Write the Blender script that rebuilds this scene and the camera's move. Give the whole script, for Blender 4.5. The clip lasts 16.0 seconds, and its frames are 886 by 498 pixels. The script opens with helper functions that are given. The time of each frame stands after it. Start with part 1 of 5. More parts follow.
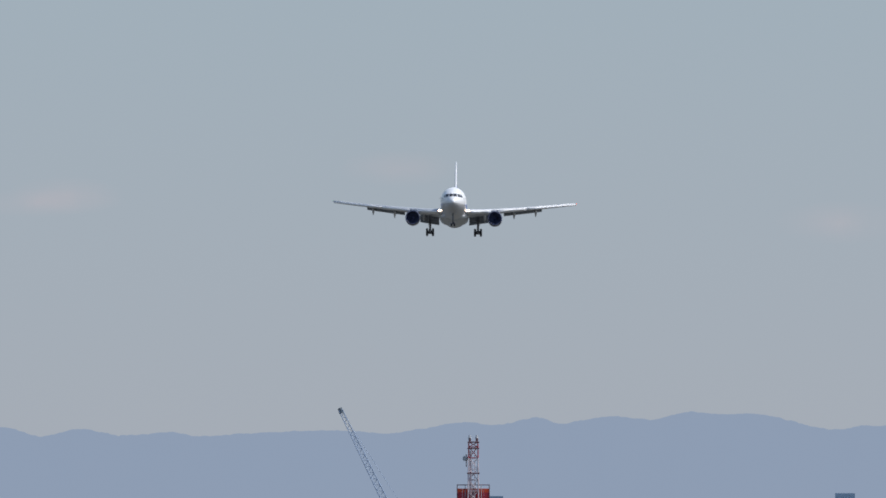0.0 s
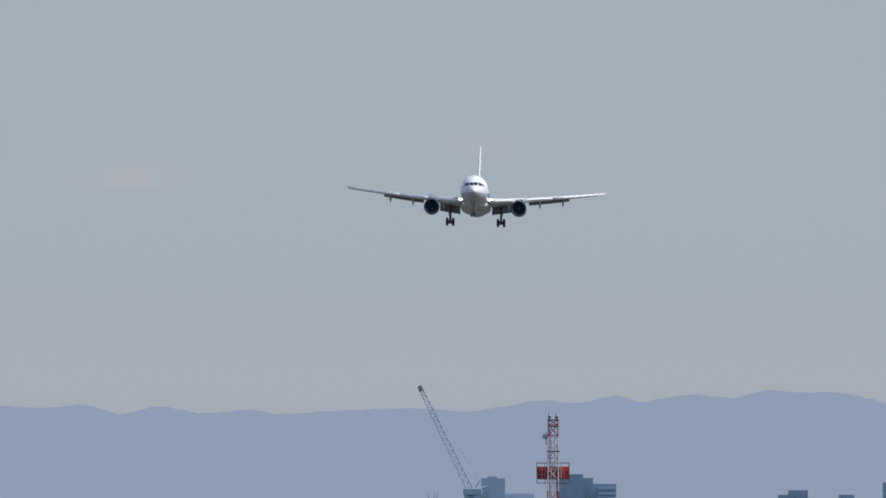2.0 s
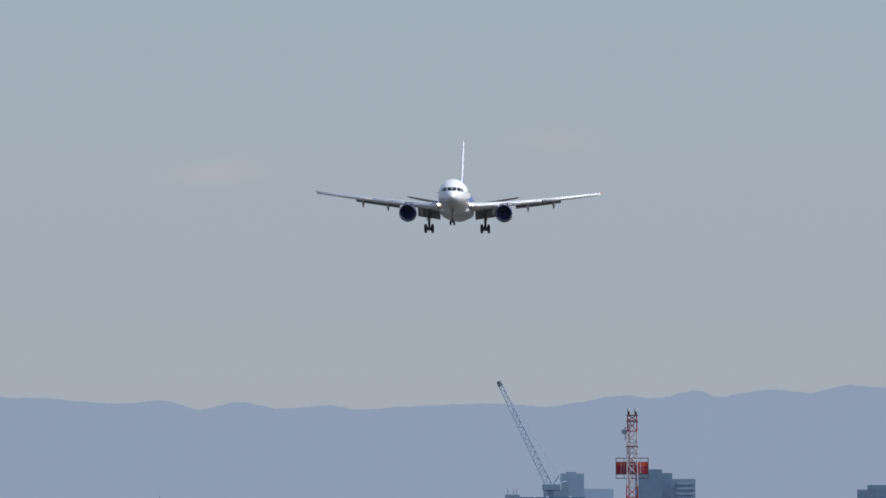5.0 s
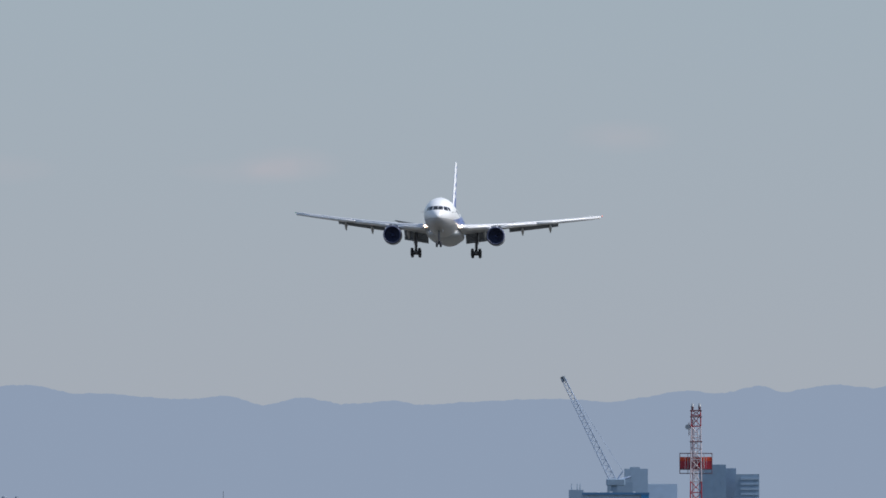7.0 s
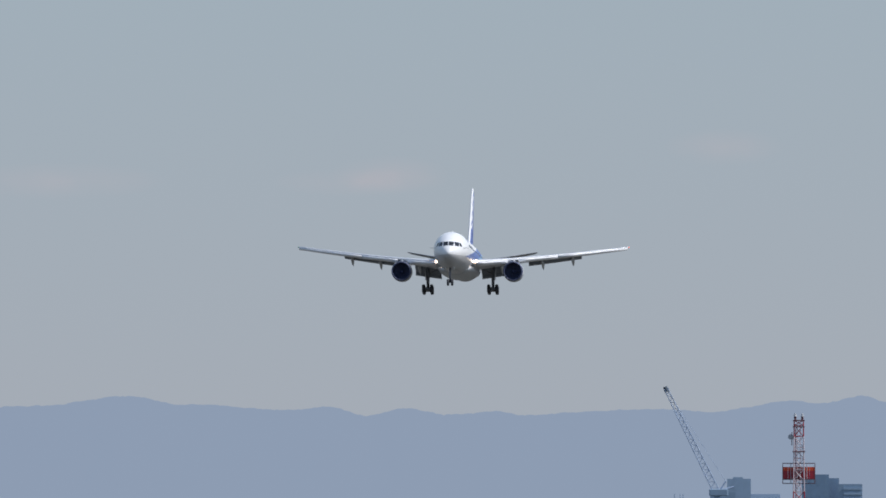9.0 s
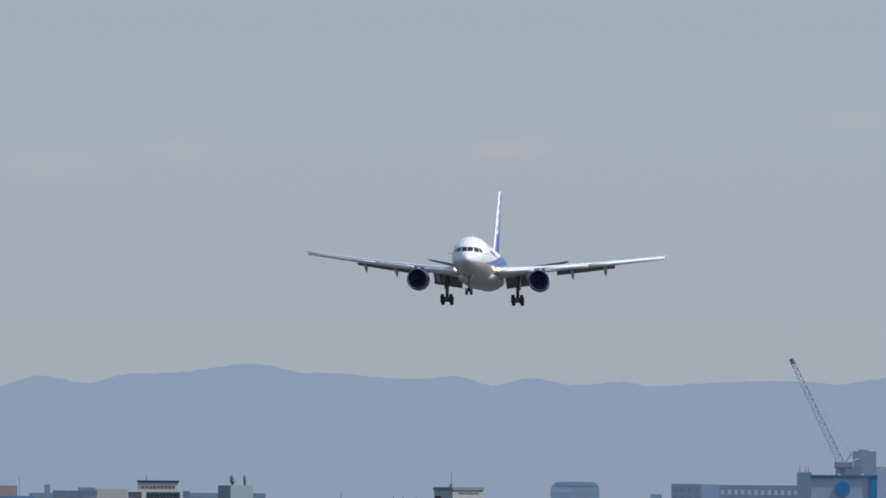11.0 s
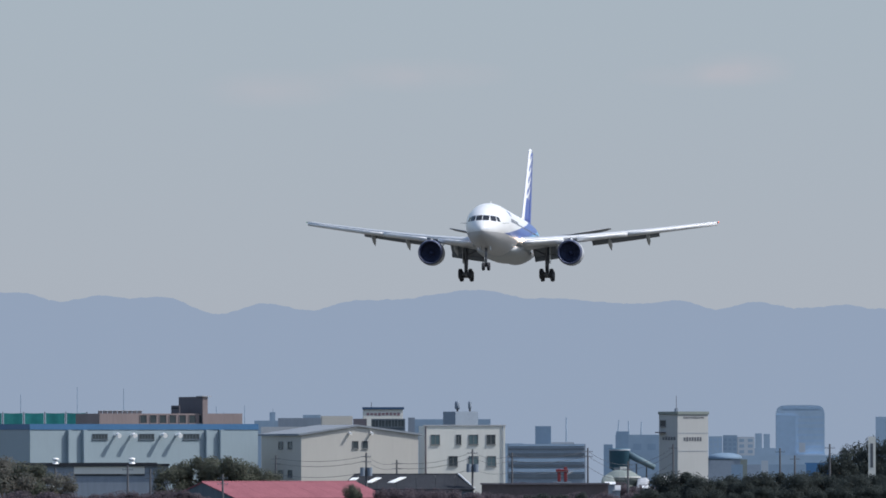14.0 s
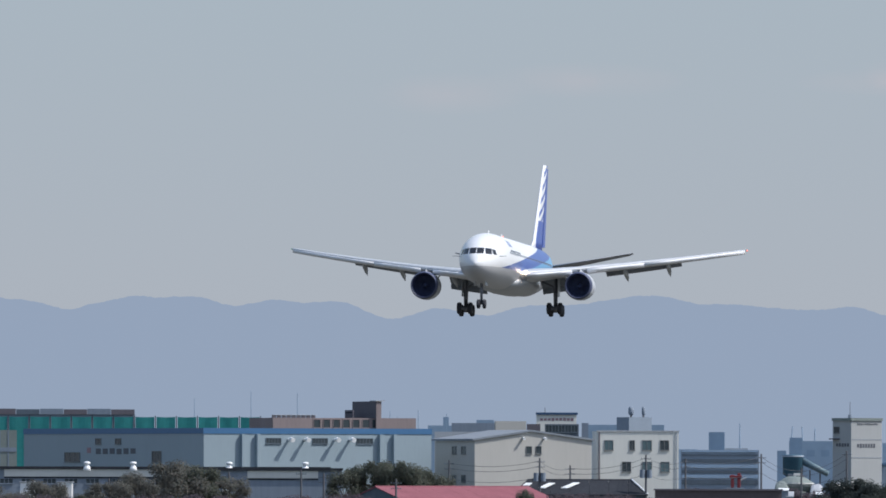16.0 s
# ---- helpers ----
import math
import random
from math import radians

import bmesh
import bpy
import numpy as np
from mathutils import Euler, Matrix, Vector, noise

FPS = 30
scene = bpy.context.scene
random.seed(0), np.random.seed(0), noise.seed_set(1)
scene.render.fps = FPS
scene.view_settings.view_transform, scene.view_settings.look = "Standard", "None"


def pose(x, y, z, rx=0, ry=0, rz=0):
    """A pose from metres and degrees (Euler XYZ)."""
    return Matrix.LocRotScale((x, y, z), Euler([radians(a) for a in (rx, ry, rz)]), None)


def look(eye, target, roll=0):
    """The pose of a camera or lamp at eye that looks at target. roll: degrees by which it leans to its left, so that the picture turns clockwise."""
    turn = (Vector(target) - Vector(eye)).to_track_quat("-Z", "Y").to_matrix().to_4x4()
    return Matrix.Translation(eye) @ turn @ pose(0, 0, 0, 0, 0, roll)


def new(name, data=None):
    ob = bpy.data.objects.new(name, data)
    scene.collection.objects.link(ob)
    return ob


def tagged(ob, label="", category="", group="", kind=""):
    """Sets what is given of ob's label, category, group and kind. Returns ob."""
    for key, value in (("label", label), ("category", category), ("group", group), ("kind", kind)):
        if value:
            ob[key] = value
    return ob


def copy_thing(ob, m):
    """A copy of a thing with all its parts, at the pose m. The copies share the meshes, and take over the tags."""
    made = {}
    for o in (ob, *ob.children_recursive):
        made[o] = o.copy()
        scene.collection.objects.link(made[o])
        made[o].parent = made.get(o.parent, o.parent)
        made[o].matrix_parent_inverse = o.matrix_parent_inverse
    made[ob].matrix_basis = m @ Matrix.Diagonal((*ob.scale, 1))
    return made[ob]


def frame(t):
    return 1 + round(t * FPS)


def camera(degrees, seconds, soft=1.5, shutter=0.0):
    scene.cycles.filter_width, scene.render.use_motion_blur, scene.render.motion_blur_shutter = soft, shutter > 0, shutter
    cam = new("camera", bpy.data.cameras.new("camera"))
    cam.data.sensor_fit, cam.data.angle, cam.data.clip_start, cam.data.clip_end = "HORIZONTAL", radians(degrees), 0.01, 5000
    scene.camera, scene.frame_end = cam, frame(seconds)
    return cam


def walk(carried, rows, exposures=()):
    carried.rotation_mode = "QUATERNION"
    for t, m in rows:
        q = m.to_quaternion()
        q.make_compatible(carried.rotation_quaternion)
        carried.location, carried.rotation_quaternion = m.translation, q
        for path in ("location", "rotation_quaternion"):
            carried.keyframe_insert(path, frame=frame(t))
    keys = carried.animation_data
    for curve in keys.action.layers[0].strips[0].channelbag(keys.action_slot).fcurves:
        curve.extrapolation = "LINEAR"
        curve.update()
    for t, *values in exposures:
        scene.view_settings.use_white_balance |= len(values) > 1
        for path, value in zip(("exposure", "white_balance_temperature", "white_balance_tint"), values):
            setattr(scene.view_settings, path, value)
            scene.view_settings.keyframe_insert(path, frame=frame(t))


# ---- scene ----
cam = camera(4.1962, 16.0, 1.7)
EYE = (0, 0, 8)
EXPOSURES = ((0, 0.0), (9, -0.01), (12.5, -0.02), (13.5, -0.03), (14, 0.11), (14.5, 0.13), (16, 0.13))
walk(cam, [(t, look(EYE, (math.sin(radians(a)) * 1000, math.cos(radians(a)) * 1000, 8 + 1000 * math.tan(radians(e))), r)) for t, a, e, r in (
    (0, 2.0164, 1.6083, 0.04),
    (0.5, 1.9583, 1.5694, 0.05),
    (0.7, 1.9369, 1.5413, 0.09),
    (1, 1.8912, 1.5408, 0.14),
    (1.5, 1.7499, 1.5249, 0.07),
    (2, 1.6372, 1.5034, 0.12),
    (2.5, 1.5608, 1.4961, 0.02),
    (3, 1.5033, 1.4771, 0.04),
    (3.5, 1.4508, 1.4807, 0.01),
    (6, 1.0904, 1.4792, 0.01),
    (6.5, 1.0125, 1.4756, -0.05),
    (7, 0.9618, 1.4583, 0.03),
    (7.5, 0.8792, 1.4926, -0.20),
    (8, 0.8297, 1.4919, -0.06),
    (8.5, 0.7388, 1.5046, -0.10),
    (8.7, 0.6478, 1.5073, -0.09),
    (9, 0.4764, 1.5084, -0.07),
    (9.2, 0.3618, 1.4973, -0.02),
    (11.3, -0.1943, 1.3588, 0.41),
    (11.5, -0.2536, 1.3714, 0.42),
    (12, -0.4423, 1.3856, 0.44),
    (12.5, -0.6009, 1.3426, 0.44),
    (12.8, -0.6963, 1.2139, 0.33),
    (13, -0.7980, 1.1309, 0.25),
    (13.3, -0.9634, 1.0602, 0.06),
    (13.5, -1.0343, 1.0348, -0.06),
    (14, -1.1824, 1.0072, -0.09),
    (14.5, -1.3815, 0.9612, -0.00),
    (14.7, -1.4618, 0.9460, 0.00),
    (15, -1.5824, 1.0643, 0.00),
    (15.3, -1.6988, 1.1044, -0.02),
    (15.5, -1.7824, 1.0932, -0.04),
    (16, -2.0080, 1.0317, 0.14),
)], EXPOSURES)

# ---- world, sun ----
SUN_AZ, SUN_EL = 80.0, 49.0   # degrees: right of straight behind the viewer, above the horizon


def make_world():
    w = bpy.data.worlds.new("sky")
    scene.world = w
    w.use_nodes = True
    nt = w.node_tree
    nt.nodes.clear()
    N, L = nt.nodes.new, nt.links.new
    out, mix = N("ShaderNodeOutputWorld"), N("ShaderNodeMixShader")
    sky = N("ShaderNodeTexSky")
    sky.sky_type, sky.sun_disc = "NISHITA", False
    sky.sun_elevation, sky.sun_rotation = radians(SUN_EL), radians(180 - SUN_AZ)
    sky.air_density, sky.dust_density = 1.2, 1.2
    high = N("ShaderNodeBackground")
    high.inputs["Strength"].default_value = 0.15
    L(sky.outputs[0], high.inputs["Color"])
    # haze layer round the whole horizon, a little bluer upwards
    geo, sep = N("ShaderNodeTexCoord"), N("ShaderNodeSeparateXYZ")
    L(geo.outputs["Generated"], sep.inputs[0])
    ramp = N("ShaderNodeValToRGB")
    e = ramp.color_ramp.elements
    e[0].position, e[0].color = 0.0, HAZE_LOW
    e[1].position, e[1].color = 0.05, HAZE_HIGH
    L(sep.outputs["Z"], ramp.inputs[0])
    # faint thin clouds in the haze, far away over the hills
    ratio = []
    for k in ("X", "Z"):
        m = N("ShaderNodeMath")
        m.operation = "DIVIDE"
        L(sep.outputs[k], m.inputs[0])
        L(sep.outputs["Y"], m.inputs[1])
        ratio.append(m)
    comb = N("ShaderNodeCombineXYZ")
    L(ratio[0].outputs[0], comb.inputs[0])
    L(ratio[1].outputs[0], comb.inputs[1])
    wob = N("ShaderNodeTexNoise")
    wob.inputs["Scale"].default_value, wob.inputs["Detail"].default_value = 260.0, 5.0
    L(comb.outputs[0], wob.inputs["Vector"])
    total = None
    for bx, by, wx, wy in ((1385, 104, 105, 34), (800, 115, 190, 34), (1975, 56, 110, 34), (2760, 150, 120, 40), (560, 140, 150, 40), (1330, 118, 160, 26)):
        mp, gr = N("ShaderNodeMapping"), N("ShaderNodeTexGradient")
        gr.gradient_type = "SPHERICAL"
        mp.vector_type = "TEXTURE"
        mp.inputs["Location"].default_value = ((bx - 1300) / RAD, (800 - by) / RAD, 0)
        mp.inputs["Scale"].default_value = (wx / RAD, wy / RAD, 1)
        L(comb.outputs[0], mp.inputs["Vector"])
        L(mp.outputs[0], gr.inputs["Vector"])
        if total is None:
            total = gr.outputs["Fac"]
        else:
            add = N("ShaderNodeMath")
            add.operation = "ADD"
            L(total, add.inputs[0])
            L(gr.outputs["Fac"], add.inputs[1])
            total = add.outputs[0]
    mul = N("ShaderNodeMath")
    mul.operation = "MULTIPLY"
    L(total, mul.inputs[0])
    L(wob.outputs["Fac"], mul.inputs[1])
    sc = N("ShaderNodeMath")
    sc.operation, sc.use_clamp = "MULTIPLY", True
    sc.inputs[1].default_value = 1.1
    L(mul.outputs[0], sc.inputs[0])
    cm = N("ShaderNodeMix")
    cm.data_type = "RGBA"
    L(sc.outputs[0], cm.inputs["Factor"])
    L(ramp.outputs[0], cm.inputs["A"])
    cm.inputs["B"].default_value = CLOUD
    low = N("ShaderNodeBackground")
    L(cm.outputs["Result"], low.inputs["Color"])
    up = N("ShaderNodeMapRange")
    up.interpolation_type = "SMOOTHSTEP"
    up.inputs["From Min"].default_value, up.inputs["From Max"].default_value = 0.05, 0.5
    L(sep.outputs["Z"], up.inputs["Value"])
    L(up.outputs["Result"], mix.inputs[0])
    L(low.outputs[0], mix.inputs[1])
    L(high.outputs[0], mix.inputs[2])
    L(mix.outputs[0], out.inputs["Surface"])


RAD = 21400.0                      # bearing steps in one radian; one step is one camera pixel
HAZE_LOW = (0.383, 0.408, 0.459, 1)
HAZE_HIGH = (0.356, 0.430, 0.492, 1)
CLOUD = (0.425, 0.438, 0.487, 1)
make_world()
sun_data = bpy.data.lights.new("sun", "SUN")
sun_data.energy, sun_data.angle, sun_data.color = 3.4, radians(0.53), (1.0, 0.97, 0.93)
sun = new("sun", sun_data)
sa, se = radians(SUN_AZ), radians(SUN_EL)
sun.matrix_world = look((math.sin(sa) * math.cos(se) * 100, -math.cos(sa) * math.cos(se) * 100, math.sin(se) * 100), (0, 0, 0))


# ---- materials ----
def surface(name, color, rough=0.6, var=0.12, scale=0.6, grain=6.0, metal=0.0, bump=0.1, spec=0.5, streak=False):
    """Painted or weathered surface: colour varied at two scales, with fine relief."""
    m = bpy.data.materials.new(name)
    m.use_nodes = True
    nt = m.node_tree
    N, L = nt.nodes.new, nt.links.new
    b = nt.nodes["Principled BSDF"]
    b.inputs["Roughness"].default_value, b.inputs["Metallic"].default_value = rough, metal
    b.inputs["Specular IOR Level"].default_value = spec
    tc = N("ShaderNodeTexCoord")
    mp = N("ShaderNodeMapping")
    mp.inputs["Scale"].default_value = (1, 1, 0.15) if streak else (1, 1, 1)
    L(tc.outputs["Object"], mp.inputs[0])
    n1, n2 = N("ShaderNodeTexNoise"), N("ShaderNodeTexNoise")
    n1.inputs["Scale"].default_value, n1.inputs["Detail"].default_value = scale, 4
    n2.inputs["Scale"].default_value, n2.inputs["Detail"].default_value = grain, 3
    L(mp.outputs[0], n1.inputs["Vector"])
    L(mp.outputs[0], n2.inputs["Vector"])
    add = N("ShaderNodeMath")
    add.operation = "ADD"
    L(n1.outputs["Fac"], add.inputs[0])
    L(n2.outputs["Fac"], add.inputs[1])
    rng = N("ShaderNodeMapRange")
    rng.inputs["From Min"].default_value, rng.inputs["From Max"].default_value = 0.5, 1.5
    rng.inputs["To Min"].default_value, rng.inputs["To Max"].default_value = 1 - var, 1 + var
    L(add.outputs[0], rng.inputs["Value"])
    mul = N("ShaderNodeVectorMath")
    mul.operation = "SCALE"
    mul.inputs[0].default_value = color
    L(rng.outputs["Result"], mul.inputs["Scale"])
    L(mul.outputs[0], b.inputs["Base Color"])
    if bump:
        bp = N("ShaderNodeBump")
        bp.inputs["Strength"].default_value, bp.inputs["Distance"].default_value = bump, 0.03
        L(n2.outputs["Fac"], bp.inputs["Height"])
        L(bp.outputs[0], b.inputs["Normal"])
    return m


def glow(name, color, strength):
    m = bpy.data.materials.new(name)
    m.use_nodes = True
    b = m.node_tree.nodes["Principled BSDF"]
    b.inputs["Base Color"].default_value = (*color, 1)
    b.inputs["Emission Color"].default_value = (*color, 1)
    b.inputs["Emission Strength"].default_value = strength
    return m


def livery():
    """White upper hull, grey belly and a blue sweep that rises towards the tail, by hull position."""
    m = surface("hull_paint", (0.78, 0.79, 0.81), 0.28, 0.04, 0.4, 5.0, bump=0.02)
    nt = m.node_tree
    N, L = nt.nodes.new, nt.links.new
    b = nt.nodes["Principled BSDF"]
    white = b.inputs["Base Color"].links[0].from_socket
    tc, sp = N("ShaderNodeTexCoord"), N("ShaderNodeSeparateXYZ")
    L(tc.outputs["Object"], sp.inputs[0])

    def line(kx, c):     # 1 where z is below kx * x + c
        a = N("ShaderNodeMath")
        a.operation = "MULTIPLY_ADD"
        L(sp.outputs["X"], a.inputs[0])
        a.inputs[1].default_value, a.inputs[2].default_value = kx, c
        g = N("ShaderNodeMath")
        g.operation = "GREATER_THAN"
        L(a.outputs[0], g.inputs[0])
        L(sp.outputs["Z"], g.inputs[1])
        return g.outputs[0]

    def blend(f, a, col):
        x = N("ShaderNodeMix")
        x.data_type = "RGBA"
        L(f, x.inputs["Factor"])
        L(a, x.inputs["A"])
        x.inputs["B"].default_value = (*col, 1)
        return x.outputs["Result"]

    c = blend(line(-0.10, 0.38), white, (0.04, 0.10, 0.36))    # dark blue sweep
    c = blend(line(-0.10, -0.9), c, (0.13, 0.36, 0.62))          # light blue under it
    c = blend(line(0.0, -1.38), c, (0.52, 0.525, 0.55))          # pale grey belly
    L(c, b.inputs["Base Color"])
    return m


def fin_paint():
    """Blue fin with plain white shapes and its sunlit front painted white, by place on the fin."""
    m = surface("fin_paint", (0.045, 0.10, 0.40), 0.3, 0.05, 0.5, 5.0, bump=0.02)
    nt = m.node_tree
    N, L = nt.nodes.new, nt.links.new
    b = nt.nodes["Principled BSDF"]
    src = b.inputs["Base Color"].links[0].from_socket
    tc, sp = N("ShaderNodeTexCoord"), N("ShaderNodeSeparateXYZ")
    L(tc.outputs["Object"], sp.inputs[0])

    def op(kind, a, c, d=0.0):
        x = N("ShaderNodeMath")
        x.operation = kind
        for i, v in enumerate((a, c, d)):
            if isinstance(v, (int, float)):
                x.inputs[i].default_value = v
            else:
                L(v, x.inputs[i])
        return x.outputs[0]

    # distance behind the leading edge
    back = op("SUBTRACT", op("MULTIPLY_ADD", sp.outputs["Z"], -0.875, -18.575), sp.outputs["X"])
    # white front: sunlight on the leading edge, put into the paint
    front = op("LESS_THAN", back, 0.7)
    wave = op("FRACT", op("DIVIDE", op("MULTIPLY_ADD", back, -0.45, sp.outputs["Z"]), 1.45), 0)
    band = op("MULTIPLY", op("LESS_THAN", wave, 0.58), op("MULTIPLY", op("GREATER_THAN", sp.outputs["Z"], 5.2), op("LESS_THAN", back, 4.3)))
    f = op("MAXIMUM", front, band)
    x = N("ShaderNodeMix")
    x.data_type = "RGBA"
    L(f, x.inputs["Factor"])
    L(src, x.inputs["A"])
    x.inputs["B"].default_value = (0.8, 0.81, 0.84, 1)
    L(x.outputs["Result"], b.inputs["Base Color"])
    return m


M = {
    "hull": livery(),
    "fin": fin_paint(),
    "wing": surface("wing_grey_paint", (0.50, 0.525, 0.56), 0.3, 0.08, 0.5, 4.0, bump=0.03),
    "slat": surface("pale_slat_paint", (0.82, 0.83, 0.86), 0.3, 0.05, 0.8, 6.0, 0.0, 0.02),
    # tailplane and flaps coloured darker than the wing for their underside shade
    "tail": surface("tailplane_shade_grey", (0.27, 0.29, 0.33), 0.4, 0.08, 0.5, 4.0, bump=0.03),
    "flap": surface("flap_shade_grey", (0.17, 0.195, 0.24), 0.45, 0.12, 0.7, 5.0),
    "white": surface("gloss_white_paint", (0.82, 0.83, 0.85), 0.3, 0.04, 0.5, 5.0, bump=0.02),
    "blue": surface("gloss_blue_paint", (0.04, 0.09, 0.38), 0.3, 0.06, 0.5, 5.0, bump=0.02),
    "nacelle": surface("nacelle_pale_paint", (0.52, 0.55, 0.60), 0.35, 0.1, 0.7, 5.0, bump=0.03),
    # navy of lip, duct and fan is inlet shade put into the colour
    "lip": surface("navy_lip_shade", (0.07, 0.085, 0.155), 0.45, 0.1, 1.0, 8.0, 0.0, 0.02),
    "inlet": surface("inlet_shade", (0.075, 0.09, 0.17), 0.9, 0.1, 1.0, 8.0, spec=0.1),
    "fan": surface("fan_shade", (0.075, 0.09, 0.165), 0.9, 0.1, 1.0, 8.0, 0.0, spec=0.1),
    "gear": surface("gear_steel", (0.16, 0.17, 0.20), 0.45, 0.2, 2.0, 14.0, 0.3),
    "rubber": surface("tyre_rubber", (0.032, 0.034, 0.045), 0.8, 0.2, 3.0, 20.0),
    "glass": surface("cockpit_glass", (0.02, 0.022, 0.028), 0.12, 0.1, 1.0, 5.0, bump=0.0),
    "cabin_pane": surface("cabin_pane", (0.22, 0.25, 0.32), 0.3, 0.1, 1.0, 5.0, bump=0.0),
    "ink": surface("blue_lettering", (0.26, 0.32, 0.5), 0.4, 0.05, 1.0, 5.0, bump=0.0),
    "lamp": glow("landing_lamp", (1.0, 0.76, 0.56), 7.0),
    "red_lamp": glow("red_lamp", (1.0, 0.16, 0.08), 1.3),
    "green_lamp": glow("green_lamp", (0.1, 0.5, 0.3), 0.1),
}


# ---- mesh helpers ----
def part(name, bm, mat, parent=None, label="", smooth=False):
    bmesh.ops.recalc_face_normals(bm, faces=bm.faces)
    me = bpy.data.meshes.new(name)
    bm.to_mesh(me)
    bm.free()
    me.materials.append(M[mat] if isinstance(mat, str) else mat)
    if smooth:
        for p in me.polygons:
            p.use_smooth = True
    ob = new(name, me)
    ob.parent = parent
    if label:
        tagged(ob, label)
    return ob


def box(bm, x0, x1, y0, y1, z0, z1, bevel=0.0):
    g = bmesh.ops.create_cube(bm, size=1.0, matrix=Matrix.Translation(((x0 + x1) / 2, (y0 + y1) / 2, (z0 + z1) / 2)) @ Matrix.Diagonal((x1 - x0, y1 - y0, z1 - z0, 1)))
    if bevel:
        es = list({e for v in g["verts"] for e in v.link_edges})
        bmesh.ops.bevel(bm, geom=es, offset=bevel, segments=1, affect="EDGES")
    return bm


def loft(bm, rings, caps=True, closed=True):
    vs = [[bm.verts.new(p) for p in r] for r in rings]
    n = len(rings[0])
    for a, b in zip(vs, vs[1:]):
        for i in range(n if closed else n - 1):
            j = (i + 1) % n
            bm.faces.new((a[i], a[j], b[j], b[i]))
    if caps:
        bm.faces.new(vs[0][::-1])
        bm.faces.new(vs[-1])
    return bm


def rod(bm, p, q, r0, r1=None, n=8):
    p, q = Vector(p), Vector(q)
    r1 = r0 if r1 is None else r1
    t = (q - p).to_track_quat("Z", "Y").to_matrix()
    ring = [(math.cos(2 * math.pi * i / n), math.sin(2 * math.pi * i / n)) for i in range(n)]
    return loft(bm, [[c + t @ Vector((a * r, b * r, 0)) for a, b in ring] for c, r in ((p, r0), (q, r1))])


def lathe(bm, profile, centre, n=32, caps=False):
    """Rings (x, r) about the x axis."""
    cx, cy, cz = centre
    return loft(bm, [[(cx + x, cy + r * math.cos(2 * math.pi * i / n), cz + r * math.sin(2 * math.pi * i / n)) for i in range(n)] for x, r in profile], caps)


def thing(name, label, category, group="", at=None, kind=""):
    ob = new(name)
    ob.empty_display_size = 1.0
    if at is not None:
        ob.matrix_basis = at
    return tagged(ob, label, category, group, kind)


# ---- the airliner ----
# body axes: x forward, y to its port side, z up; 22 m behind the nose tip is x = 0
HULL = ((0.0, 0.06, 0.06, -1.20), (0.35, 0.62, 0.6, -1.18), (1.0, 1.1, 1.1, -1.07), (2.0, 1.6, 1.66, -0.90), (3.2, 1.98, 2.12, -0.72), (4.6, 2.26, 2.45, -0.57), (6.5, 2.45, 2.65, -0.48),
        (8.5, 2.515, 2.705, -0.45), (20.0, 2.515, 2.705, -0.45), (36.0, 2.515, 2.705, -0.45), (40.0, 2.36, 2.48, -0.25), (44.0, 1.98, 2.05, 0.13), (48.0, 1.38, 1.45, 0.60), (51.5, 0.78, 0.85, 1.00), (54.2, 0.25, 0.3, 1.30))


def hull_at(s):
    for a, b in zip(HULL, HULL[1:]):
        if s <= b[0]:
            k = (s - a[0]) / (b[0] - a[0])
            return [p + (q - p) * k for p, q in zip(a[1:], b[1:])]
    return HULL[-1][1:]


def hull_smooth(s):
    w = 0.5 if s > 1.2 else 0.12
    v = [hull_at(max(0.0, s + d * w)) for d in (-1, -0.5, 0, 0.5, 1)]
    return [sum(x) / 5 for x in zip(*v)] if s > 0.4 else hull_at(s)


def on_hull(y, z):
    """Distance behind the nose at which the hull's skin reaches (y, z) as seen from ahead."""
    lo, hi = 0.0, 12.0
    for _ in range(40):
        s = (lo + hi) / 2
        w, h, c = hull_smooth(s)
        if (y / w) ** 2 + ((z - c) / h) ** 2 > 1:
            lo = s
        else:
            hi = s
    return lo


def foil(bm, sections, port):
    """Lofts aerofoil sections (y, s of leading edge, chord, z, thickness, twist) into a wing."""
    prof = ((1.0, 0.0), (0.75, 0.30), (0.5, 0.46), (0.28, 0.5), (0.12, 0.40), (0.03, 0.22), (0.0, 0.0), (0.03, -0.2), (0.12, -0.34), (0.28, -0.42), (0.5, -0.36), (0.75, -0.18))
    rings = []
    for y, s, c, z, t, tw in sections:
        a = radians(tw)
        ring = []
        for px, pz in prof:
            dx, dz = px * c, pz * t
            ring.append((22 - s - dx * math.cos(a) - dz * math.sin(a) * 0, y * port, z + dz - dx * math.sin(a)))
        rings.append(ring)
    return loft(bm, rings)


def wing_z(y):
    return -1.55 + (y - 2.2) * 0.112 + 0.0016 * (y - 2.2) ** 2


def wing_le(y):
    return 16.9 + (y - 2.2) * 0.70 if y < 23.0 else 31.46 + (y - 23.0) * 0.9


def wing_chord(y):
    return 11.6 - (y - 2.2) * 0.74 if y < 8 else 7.31 - (y - 8) * 0.313


